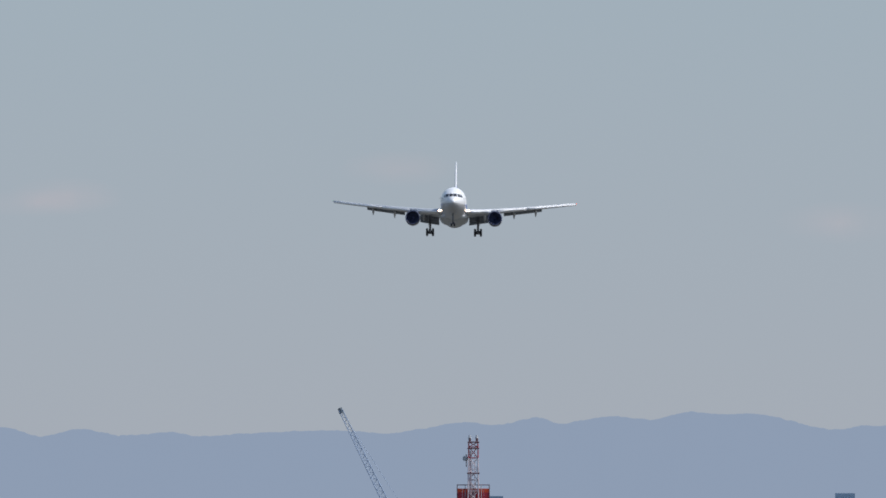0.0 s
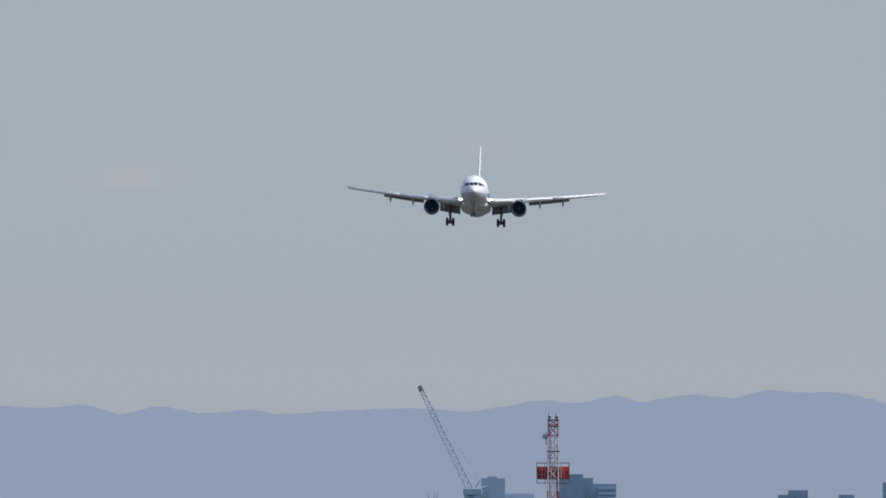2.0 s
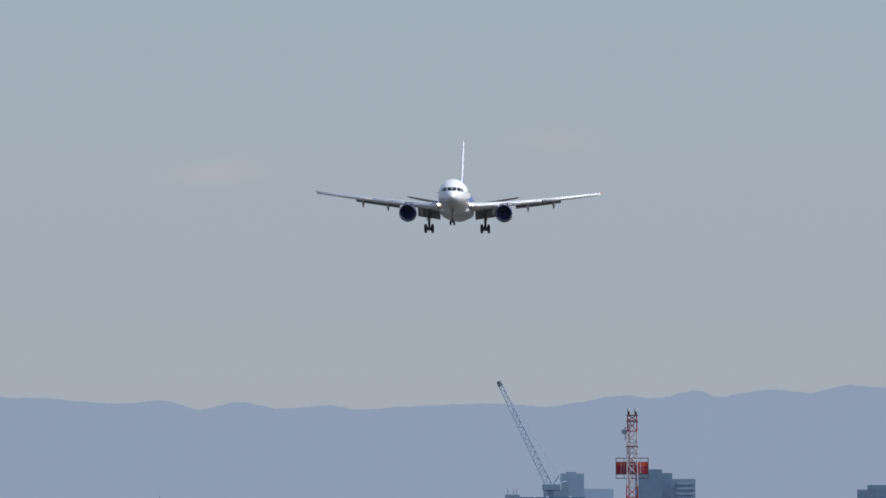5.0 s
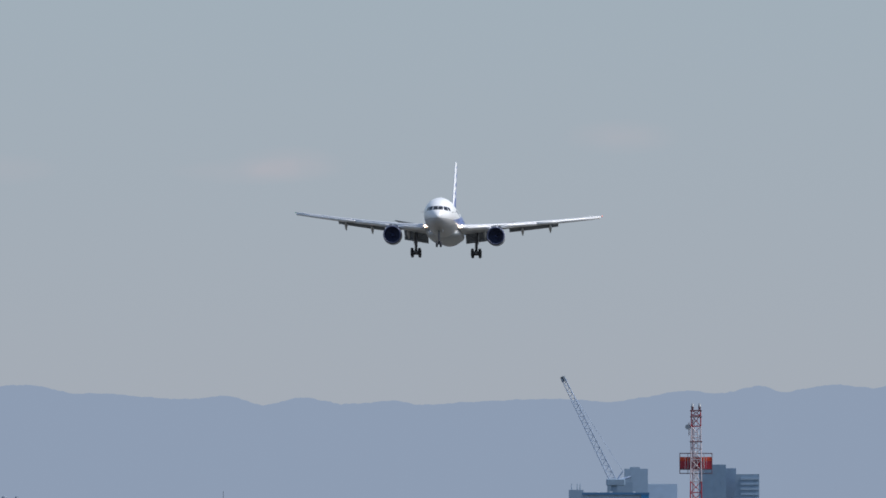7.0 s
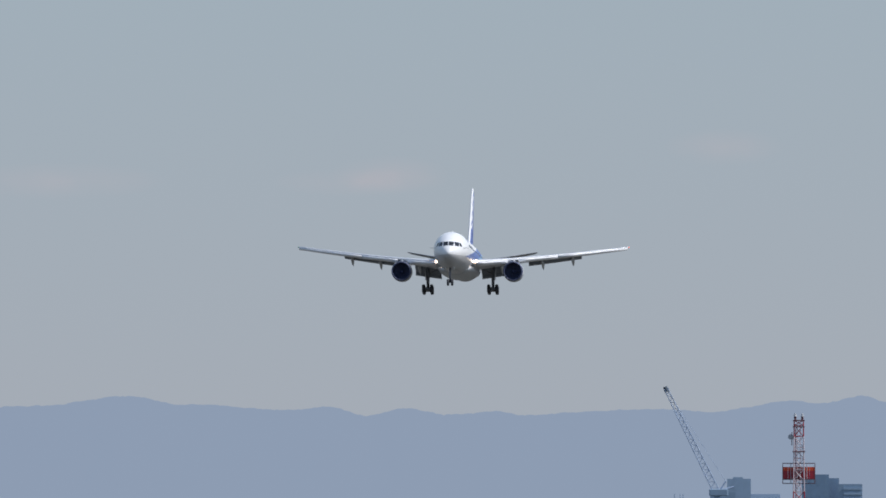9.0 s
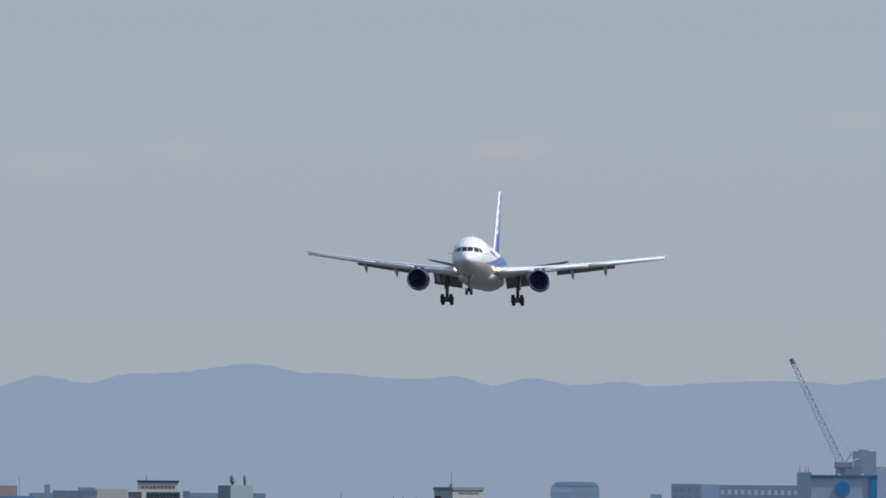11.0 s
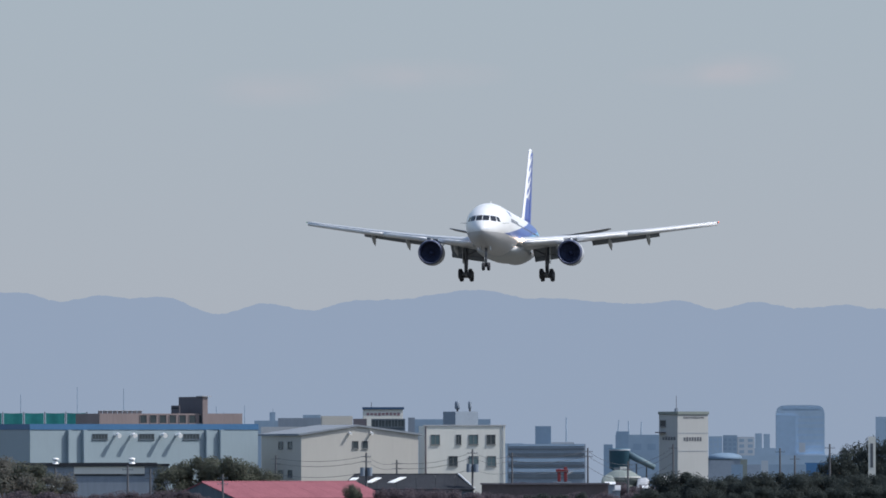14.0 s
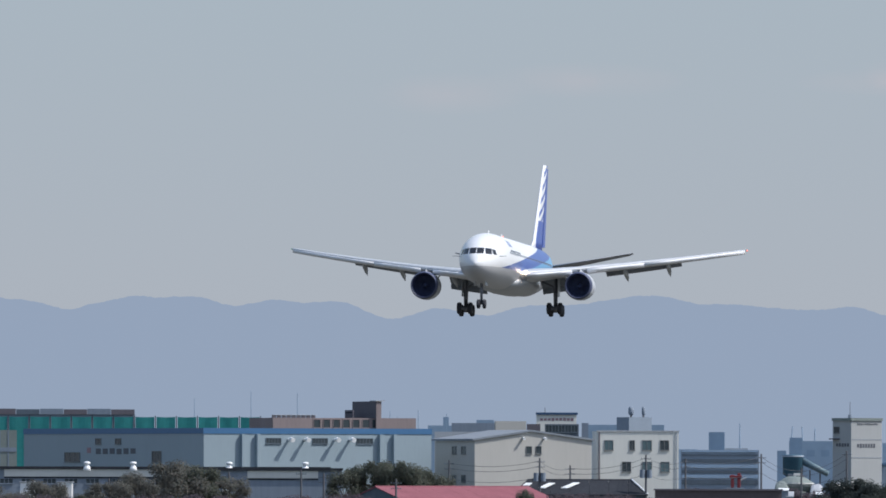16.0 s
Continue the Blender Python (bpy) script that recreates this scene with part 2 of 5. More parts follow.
def strip(bm, y0, y1, start, chord, drop, thick, defl, port, steps=3):
    """A flap or slat along the wing: starts at a share of the chord, drops and turns down."""
    rows = []
    for i in range(steps + 1):
        y = y0 + (y1 - y0) * i / steps
        rows.append((y, wing_le(y) + wing_chord(y) * start, chord * (wing_chord(y) / 6.5) ** 0.5, wing_z(y) - drop, thick, defl))
    return foil(bm, rows, port)


def build_airliner():
    jet = thing("airliner", "white twin-engine airliner with blue sweep and tail, wheels down, in flight", "airplane")
    bm = bmesh.new()
    ss = [0.0, 0.12, 0.35, 0.65, 1.0, 1.5, 2.0, 2.6, 3.2, 3.9, 4.6, 5.5, 6.5, 7.5, 8.5, 12, 20, 28, 36, 38, 40, 42, 44, 46, 48, 50, 51.5, 53, 54.2]
    rings = []
    for s in ss:
        w, h, c = hull_smooth(s)
        rings.append([(22 - s, w * math.sin(2 * math.pi * i / 48), c + h * math.cos(2 * math.pi * i / 48)) for i in range(48)])
    loft(bm, rings)
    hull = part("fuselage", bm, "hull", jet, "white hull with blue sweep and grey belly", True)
    # wing-to-body fairing under the belly
    bm = bmesh.new()
    rings = []
    for s, w, h, c in ((15.5, 0.6, 0.25, -2.5), (17, 2.2, 0.8, -2.35), (19, 2.7, 1.15, -2.2), (24, 2.8, 1.25, -2.2), (29, 2.7, 1.2, -2.2), (32, 2.0, 0.8, -2.3), (34, 0.6, 0.3, -2.5)):
        rings.append([(22 - s, w * math.sin(2 * math.pi * i / 24), c + h * math.cos(2 * math.pi * i / 24)) for i in range(24)])
    part("belly_fairing", loft(bm, rings), "wing", jet, "grey belly fairing", True)
    # cockpit panes, set slightly proud of the skin
    for port in (1, -1):
        for y0, y1, z0, z1, lift in ((0.04, 0.72, -0.10, 0.50, -0.02), (0.90, 1.46, -0.13, 0.47, -0.05), (1.57, 1.84, -0.14, 0.38, -0.06)):
            bm = bmesh.new()
            g = []
            for j in range(5):
                row = []
                for i in range(5):
                    y, z = y0 + (y1 - y0) * i / 4 - 0.03 * y0 * j, z0 + (z1 - z0) * j / 4 + lift * i / 4
                    row.append(bm.verts.new((22 - on_hull(y, z) + 0.02, y * port * 1.006, z + 0.01)))
                g.append(row)
            for j in range(4):
                for i in range(4):
                    bm.faces.new((g[j][i], g[j][i + 1], g[j + 1][i + 1], g[j + 1][i]))
            part("cockpit_window", bm, "glass", jet, "dark cockpit glass", True)
    # cabin windows and doors along each side
    for port in (1, -1):
        bm = bmesh.new()
        for k in range(62):
            s = 8.6 + k * 0.53
            w, h, c = hull_smooth(s)
            z = 0.2
            y = w * math.sqrt(1 - ((z - c) / h) ** 2)
            box(bm, 22 - s - 0.11, 22 - s + 0.11, port * y - 0.03, port * y + 0.008, z - 0.15, z + 0.15) if port > 0 else box(bm, 22 - s - 0.11, 22 - s + 0.11, port * y - 0.008, port * y + 0.03, z - 0.15, z + 0.15)
        tagged(part("cabin_window_row", bm, "cabin_pane", jet, "row of small grey cabin windows"), kind="stuff")
        # emblem and line of lettering as plain shapes
        def plate(s, half_s, z0, z1):
            """A thin plate that follows the hull's side."""
            b2 = bmesh.new()
            w, h, c = hull_smooth(s)
            rings = []
            for z in (z0, (z0 + z1) / 2, z1):
                y = w * math.sqrt(1 - ((z - c) / h) ** 2)
                rings.append([(22 - s - half_s, port * (y + 0.02), z), (22 - s + half_s, port * (y + 0.02), z), (22 - s + half_s, port * (y - 0.05), z), (22 - s - half_s, port * (y - 0.05), z)])
            return loft(b2, rings)
        for k in range(3):
            part("emblem", plate(10.0 + k * 0.8, 0.3, 0.95, 1.55), "ink", jet, "blue plain emblem block")
        for k in range(16):
            part("lettering", plate(9.6 + k * 0.42 + (0.35 if k > 10 else 0), 0.13, 0.42, 0.6), "flap", jet, "small grey lettering bar")
        # small probe and cheatline
        bm = bmesh.new()
        rod(bm, (22 - 3.6, port * 1.9, -0.3), (22 - 3.4, port * 2.75, -0.28), 0.035, 0.02)
        part("probe", bm, "gear", jet)
    # aerial blades
    for s, z in ((9.5, 2.22), (19.0, 2.24)):
        bm = bmesh.new()
        loft(bm, [[(22 - s - a, b, zz) for a, b in ((c0, 0), (c0 + 0.15, 0.04), (c0 + 0.5, 0), (c0 + 0.15, -0.04))] for zz, c0 in ((z, 0.0), (z + 0.36, 0.2))])
        part("aerial", bm, "white", jet)

    for port in (1, -1):
        rows = []
        for y in (1.6, 2.6, 5.0, 8.0, 12.0, 16.0, 20.0, 23.0, 23.7):
            c = wing_chord(y)
            rows.append((y, wing_le(y), c * (0.8 if y > 23.5 else 1), wing_z(y), c * (0.13 if y < 4 else 0.115) * (0.4 if y > 23.5 else 1), 2.0 - 2.0 * y / 24))
        wing = part("wing", foil(bmesh.new(), rows, port), "wing", jet, "grey swept wing", True)
        for y0, y1 in ((2.9, 7.15), (8.6, 14.0), (14.04, 23.55)):
            part("slat", strip(bmesh.new(), y0, y1, -0.05, 1.0, 0.16, 0.38, 20, port, 4), "slat", wing, "pale metal slat, lowered", True)
        for y0, y1, ch, dr in ((2.9, 6.6, 2.1, 0.1), (9.6, 17.0, 1.35, 0.05)):
            part("flap", strip(bmesh.new(), y0, y1, 0.9, ch, dr, 0.26, 26, port, 4), "flap", wing, "grey flap, lowered", True)
        part("aft_flap", strip(bmesh.new(), 2.9, 6.6, 1.1, 0.6, 1.15, 0.14, 40, port, 2), "flap", wing, "grey aft flap, lowered", True)
        part("aileron", strip(bmesh.new(), 17.4, 22.4, 0.8, 0.9, -0.02, 0.12, 6, port, 2), "wing", wing, "", True)
        for y, ln in ((5.9, 4.2), (11.6, 3.6), (15.8, 3.0)):
            bm = bmesh.new()
            x0, z0 = 22 - wing_le(y) - wing_chord(y) * 0.62, wing_z(y) - 0.35
            rings = []
            for k, r, dz in ((0, 0.03, 0), (0.15, 0.17, -0.1), (0.45, 0.25, -0.2), (0.75, 0.2, -0.55), (1.0, 0.04, -1.0)):
                rings.append([(x0 - k * ln, y * port + r * math.sin(math.pi * i / 4), z0 + dz + r * 1.6 * math.cos(math.pi * i / 4)) for i in range(8)])
            part("flap_track_fairing", loft(bm, rings), "wing", wing, "", True)
        bm = bmesh.new()
        bmesh.ops.create_uvsphere(bm, u_segments=8, v_segments=6, radius=0.075, matrix=Matrix.Translation((22 - wing_le(23.6) - 0.35, 23.72 * port, wing_z(23.6))))
        part("wingtip_light", bm, "red_lamp" if port > 0 else "green_lamp", wing, "red wingtip light" if port > 0 else "green wingtip light", True)
        # landing lights in the wing root
        for y, r in ((2.82, 0.18), (2.46, 0.11)):
            bm = bmesh.new()
            x = 22 - wing_le(y) + 0.12
            rod(bm, (x - 0.2, y * port, wing_z(y) + 0.12), (x + 0.08, y * port, wing_z(y) + 0.12), r, r * 0.92, 16)
            part("landing_light", bm, "lamp", wing, "lit landing light")

        # engine
        ey, ez, ex = 7.95 * port, -2.62, 22 - 19.0
        bm = bmesh.new()
        lathe(bm, ((-0.1, 1.32), (-0.15, 1.335), (-0.6, 1.42), (-1.6, 1.46), (-2.8, 1.42), (-3.8, 1.3), (-4.4, 1.16), (-4.35, 1.05), (-3.6, 1.0)), (ex, ey, ez), 40)
        eng = part("engine", bm, "nacelle", jet, "pale engine nacelle with dark navy inlet", True)
        bm = bmesh.new()
        lathe(bm, ((-0.62, 1.43), (-0.35, 1.40), (-0.16, 1.36), (-0.03, 1.305), (0.01, 1.265), (-0.03, 1.225), (-0.16, 1.20)), (ex, ey, ez), 40)
        part("inlet_lip", bm, "lip", eng, "inlet lip coloured dark navy, as in shade", True)
        bm = bmesh.new()
        lathe(bm, ((-0.14, 1.20), (-0.6, 1.15), (-1.3, 1.16), (-1.75, 1.16), (-1.78, 0.0001)), (ex, ey, ez), 40)
        part("inlet_duct", bm, "inlet", eng, "dark inlet duct", True)
        bm = bmesh.new()
        for k in range(24):
            a = 2 * math.pi * k / 24
            ca, sn = math.cos(a), math.sin(a)
            pts = []
            for r, tw, ch in ((0.3, 25, 0.12), (0.7, 45, 0.14), (1.13, 62, 0.16)):
                t = radians(tw)
                ox, ot = ch * math.cos(t), ch * math.sin(t)
                pts.append([(ex - 1.45 + sg * ox, ey + r * ca - sg * ot * sn, ez + r * sn + sg * ot * ca) for sg in (1, -1)])
            q = [[bm.verts.new(p) for p in row] for row in pts]
            for a0, b0 in zip(q, q[1:]):
                bm.faces.new((a0[0], a0[1], b0[1], b0[0]))
        tagged(part("fan", bm, "fan", eng, "fan blades coloured dark, as in the inlet's shade"), kind="stuff")
        part("spinner", lathe(bmesh.new(), ((-1.0, 0.02), (-1.15, 0.14), (-1.4, 0.28), (-1.6, 0.33)), (ex, ey, ez), 20, True), "fan", eng, "", True)
        part("exhaust_cone", lathe(bmesh.new(), ((-3.4, 0.98), (-4.6, 0.85), (-5.6, 0.62), (-5.6, 0.5), (-6.6, 0.05)), (ex, ey, ez), 24, True), "gear", eng, "bare metal exhaust cone", True)
        bm = bmesh.new()
        loft(bm, [[(ex - a, ey + b, zz) for a, b in ((a0, 0), (a0 + 1.0, 0.2), (a1 - 1.0, 0.2), (a1, 0), (a1 - 1.0, -0.2), (a0 + 1.0, -0.2))] for zz, a0, a1 in ((ez + 1.2, 0.8, 5.4), (ez + 1.62, 1.5, 6.6), (ez + 1.95, 2.5, 7.8))])
        part("pylon", bm, "wing", eng, "grey engine pylon")
        bm = bmesh.new()
        loft(bm, [[(ex - 0.9 - a, ey - port * (1.25 + 0.28 * k), ez + 0.75 + 0.36 * k + b) for a, b in ((0, 0), (0.3, 0.03), (1.1, 0), (0.3, -0.03))] for k in (0, 1)])
        part("strake", bm, "nacelle", eng)

        # tailplane
        rows = [(0.7, 45.2, 5.6, 0.22, 0.42, 1.5), (5.0, 48.0, 3.8, 1.12, 0.28, 1.5), (9.2, 50.9, 2.0, 2.0, 0.15, 1.5), (9.4, 51.3, 1.4, 2.04, 0.05, 1.5)]
        tail = part("tailplane", foil(bmesh.new(), rows, port), "tail", jet, "grey tailplane", True)
        rows = [(1.4, 50.1, 1.4, 0.27, 0.14, 4), (9.0, 52.3, 0.75, 1.90, 0.07, 4)]
        part("elevator", foil(bmesh.new(), rows, port), "flap", tail, "", True)

        # main gear: strut, beam, four wheels, door
        gx, gy, gz = 22 - 26.6, 4.65 * port, -4.82
        gear = part("main_gear", rod(bmesh.new(), (gx, gy, -1.4), (gx, gy, gz + 0.1), 0.27, 0.2, 12), "gear", jet, "dark steel main gear leg", True)
        bm = bmesh.new()
        rod(bm, (gx, gy, -2.6), (gx + 0.1, gy - 1.9 * port, -1.7), 0.1, 0.1)
        rod(bm, (gx, gy, -3.3), (gx + 1.5, gy, -1.7), 0.09, 0.09)
        rod(bm, (gx - 0.25, gy, -3.4), (gx - 0.45, gy, -4.0), 0.05, 0.05)
        rod(bm, (gx - 0.45, gy, -4.0), (gx - 0.2, gy, gz + 0.05), 0.05, 0.05)
        part("side_brace", bm, "gear", gear)
        tilt = 0.14
        bm = bmesh.new()
        rod(bm, (gx + 0.8, gy, gz + 0.8 * tilt), (gx - 0.8, gy, gz - 0.8 * tilt), 0.13, 0.13)
        for dx in (0.71, -0.71):
            rod(bm, (gx + dx, gy - 0.62, gz + dx * tilt), (gx + dx, gy + 0.62, gz + dx * tilt), 0.19, 0.19)
        part("bogie_beam", bm, "gear", gear)
        for dx in (0.71, -0.71):
            for dy in (0.57, -0.57):
                wheel(gear, gx + dx, gy + dy, gz + dx * tilt, 0.61, 0.43)
        bm = box(bmesh.new(), gx - 0.75, gx + 0.75, gy + port * 0.32 - 0.03, gy + port * 0.32 + 0.03, -3.5, -1.5, 0.02)
        part("gear_door", bm, "wing", gear, "grey gear door")

    # nose gear
    nx, nz = 22 - 5.1, -5.06
    gear = part("nose_gear", rod(bmesh.new(), (nx, 0, -2.0), (nx, 0, nz), 0.17, 0.13, 12), "gear", jet, "dark steel nose gear leg", True)
    bm = bmesh.new()
    part("axle", rod(bmesh.new(), (nx, -0.4, nz), (nx, 0.4, nz), 0.07), "gear", gear)
    rod(bm, (nx, 0, -3.6), (nx + 1.3, 0, -2.3), 0.07)
    part("drag_brace", bm, "gear", gear)
    for dy in (0.3, -0.3):
        wheel(gear, nx, dy, nz, 0.47, 0.32)
        bm = box(bmesh.new(), nx - 0.3, nx + 1.3, dy * 1.9 - 0.025, dy * 1.9 + 0.025, -3.25, -2.35, 0.02)
        part("gear_door", bm, "wing", gear, "grey gear door")

    # fin, rudder and the white shapes on it
    def fin_ring(z, s, c, t):
        return [(22 - s - c * px, t * py, z) for px, py in ((0, 0), (0.04, 0.25), (0.15, 0.42), (0.35, 0.5), (0.7, 0.3), (1, 0.02), (1, -0.02), (0.7, -0.3), (0.35, -0.5), (0.15, -0.42), (0.04, -0.25))]
    fin = part("fin", loft(bmesh.new(), [fin_ring(1.6, 39.8, 10.0, 0.56), fin_ring(3.0, 43.2, 7.3, 0.54), fin_ring(7.0, 46.7, 5.2, 0.42), fin_ring(11.0, 50.2, 3.3, 0.28), fin_ring(11.25, 50.7, 3.0, 0.12)]), "fin", jet, "blue tail fin with white shapes, its sunlit front painted white", True)
    part("rudder", loft(bmesh.new(), [[(22 - s - a, b, z) for a, b in ((0, 0.12 * k), (c, 0.015), (c, -0.015), (0, -0.12 * k))] for z, s, c, k in ((2.6, 49.6, 2.6, 1.0), (10.9, 52.9, 1.25, 0.5))]), "blue", fin, "blue rudder")
    bm = bmesh.new()
    bmesh.ops.create_uvsphere(bm, u_segments=8, v_segments=6, radius=0.12, matrix=Matrix.Translation((2.0, 0, 2.32)))
    part("beacon", bm, "red_lamp", jet, "red beacon", True)
    return jet


def wheel(parent, x, y, z, r, w):
    bm = bmesh.new()
    prof = ((-w / 2, r * 0.6), (-w / 2, r * 0.86), (-w * 0.36, r * 0.97), (0, r), (w * 0.36, r * 0.97), (w / 2, r * 0.86), (w / 2, r * 0.6))
    n = 20
    loft(bm, [[(x + q * math.cos(2 * math.pi * i / n), y + p, z + q * math.sin(2 * math.pi * i / n)) for i in range(n)] for p, q in prof])
    part("wheel", bm, "rubber", parent, "black rubber wheel", True)


airliner = build_airliner()


# ---- land ----
def spot(b, d):
    """Place on the ground at bearing b (steps, set to fit the camera's view) and distance d."""
    a = (b - 1300) / RAD
    return d * math.sin(a), d * math.cos(a)


def lift(e, d):
    """Height at distance d that fits level e in the camera's view (steps, 800 is eye level, less is higher)."""
    return 8 + (800 - e) / RAD * d


def build_land():
    bm = bmesh.new()
    vs = []
    rings = (0, 40, 150, 400, 900, 1500, 2200, 3200, 4950)
    n = 72
    for r in rings:
        vs.append([bm.verts.new((r * math.sin(2 * math.pi * i / n), r * math.cos(2 * math.pi * i / n), 0)) for i in range(n)] if r else [bm.verts.new((0, 0, 0))])
    for i in range(n):
        bm.faces.new((vs[0][0], vs[1][i], vs[1][(i + 1) % n]))
    for a, b in zip(vs[1:], vs[2:]):
        for i in range(n):
            j = (i + 1) % n
            bm.faces.new((a[i], a[j], b[j], b[i]))
    tagged(part("ground", bm, M["field"]), "flat dry grass and town ground reaching the horizon", "ground", kind="structure")


# crest shaped to fit the camera's view, from summit to saddle: bearing, level
CREST = ((-233, 504), (-183, 508), (-110, 523), (-68, 512), (16, 498), (41, 502), (111, 499), (180, 516), (246, 505), (301, 511), (366, 508), (459, 539), (543, 519), (623, 532), (693, 516), (790, 512),
         (853, 503), (903, 497), (943, 498), (1006, 512), (1050, 511), (1193, 521), (1281, 516), (1344, 532), (1407, 518), (1485, 530), (1570, 524), (1620, 531), (1700, 526), (1860, 520), (1970, 526),
         (1995, 519), (2095, 506), (2150, 511), (2226, 496), (2256, 509), (2350, 495), (2426, 501), (2480, 488), (2547, 491), (2607, 491), (2747, 519), (2800, 510))


def ridge(b):
    """Height of the crest over level 560, with rounded summits."""
    if b <= CREST[0][0] or b >= CREST[-1][0]:
        return 560 - (CREST[0] if b < 0 else CREST[-1])[1] + 8 * noise.noise((b * 0.008, 0.4, 0))
    k = max(i for i, c in enumerate(CREST) if c[0] <= b)
    p = [CREST[min(max(k + d, 0), len(CREST) - 1)][1] for d in (-1, 0, 1, 2)]
    t = (b - CREST[k][0]) / (CREST[k + 1][0] - CREST[k][0])
    m0, m1 = (p[2] - p[0]) * 0.3, (p[3] - p[1]) * 0.3
    lv = (2 * t ** 3 - 3 * t ** 2 + 1) * p[1] + (t ** 3 - 2 * t ** 2 + t) * m0 + (3 * t ** 2 - 2 * t ** 3) * p[2] + (t ** 3 - t ** 2) * m1
    return 560 - lv


def build_hills():
    bm = bmesh.new()
    cols, rows_n = 900, 10
    grid = []
    for i in range(cols + 1):
        b = -900 + i * (4300 / cols)
        sm = sum(ridge(b + d) for d in (-10, -5, 0, 5, 10)) / 5
        nz = noise.noise((b * 0.06, 1.7, 0)) * 1.6 + noise.noise((b * 0.11, 4.2, 0)) * 1.2 + noise.noise((b * 0.17, 6.2, 0)) * 1.0 + noise.noise((b * 0.43, 2.2, 0)) * 0.6
        h = lift(560 - sm - nz, 4800)
        col = []
        for j in range(rows_n + 1):
            k = j / rows_n
            d = 4250 + 550 * k
            z = (h if j == rows_n else lift(560 - sm, 4800)) * k ** 0.8 * (1 + 0.10 * (1 - k) * noise.noise((b * 0.015, k * 4, 3.0)))
            x, y = spot(b + 12 * noise.noise((b * 0.02, k * 3, 9.0)) * (1 - k), d)
            col.append(bm.verts.new((x, y, max(0.0, z) - (0.5 if j == 0 else 0))))
        x, y = spot(b, 4900)
        col.append(bm.verts.new((x, y, -0.5)))
        grid.append(col)
    for a, b in zip(grid, grid[1:]):
        for j in range(rows_n + 1):
            bm.faces.new((a[j], b[j], b[j + 1], a[j + 1]))
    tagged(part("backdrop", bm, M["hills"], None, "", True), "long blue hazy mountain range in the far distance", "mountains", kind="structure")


M["field"] = surface("dry_grass", (0.075, 0.072, 0.060), 0.9, 0.35, 0.02, 0.4, bump=0.4)


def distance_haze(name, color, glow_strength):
    """Far wooded hills, near black, with the distance haze added as an even glow."""
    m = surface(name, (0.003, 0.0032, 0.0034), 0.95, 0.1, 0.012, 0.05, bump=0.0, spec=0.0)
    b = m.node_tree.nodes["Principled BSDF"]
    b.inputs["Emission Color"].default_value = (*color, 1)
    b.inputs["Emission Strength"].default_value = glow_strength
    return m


# the range's blue is haze put in as emission, not its own colour
M["hills"] = distance_haze("far_hills_haze_glow", (0.265, 0.331, 0.445), 1.0)
build_land()
build_hills()


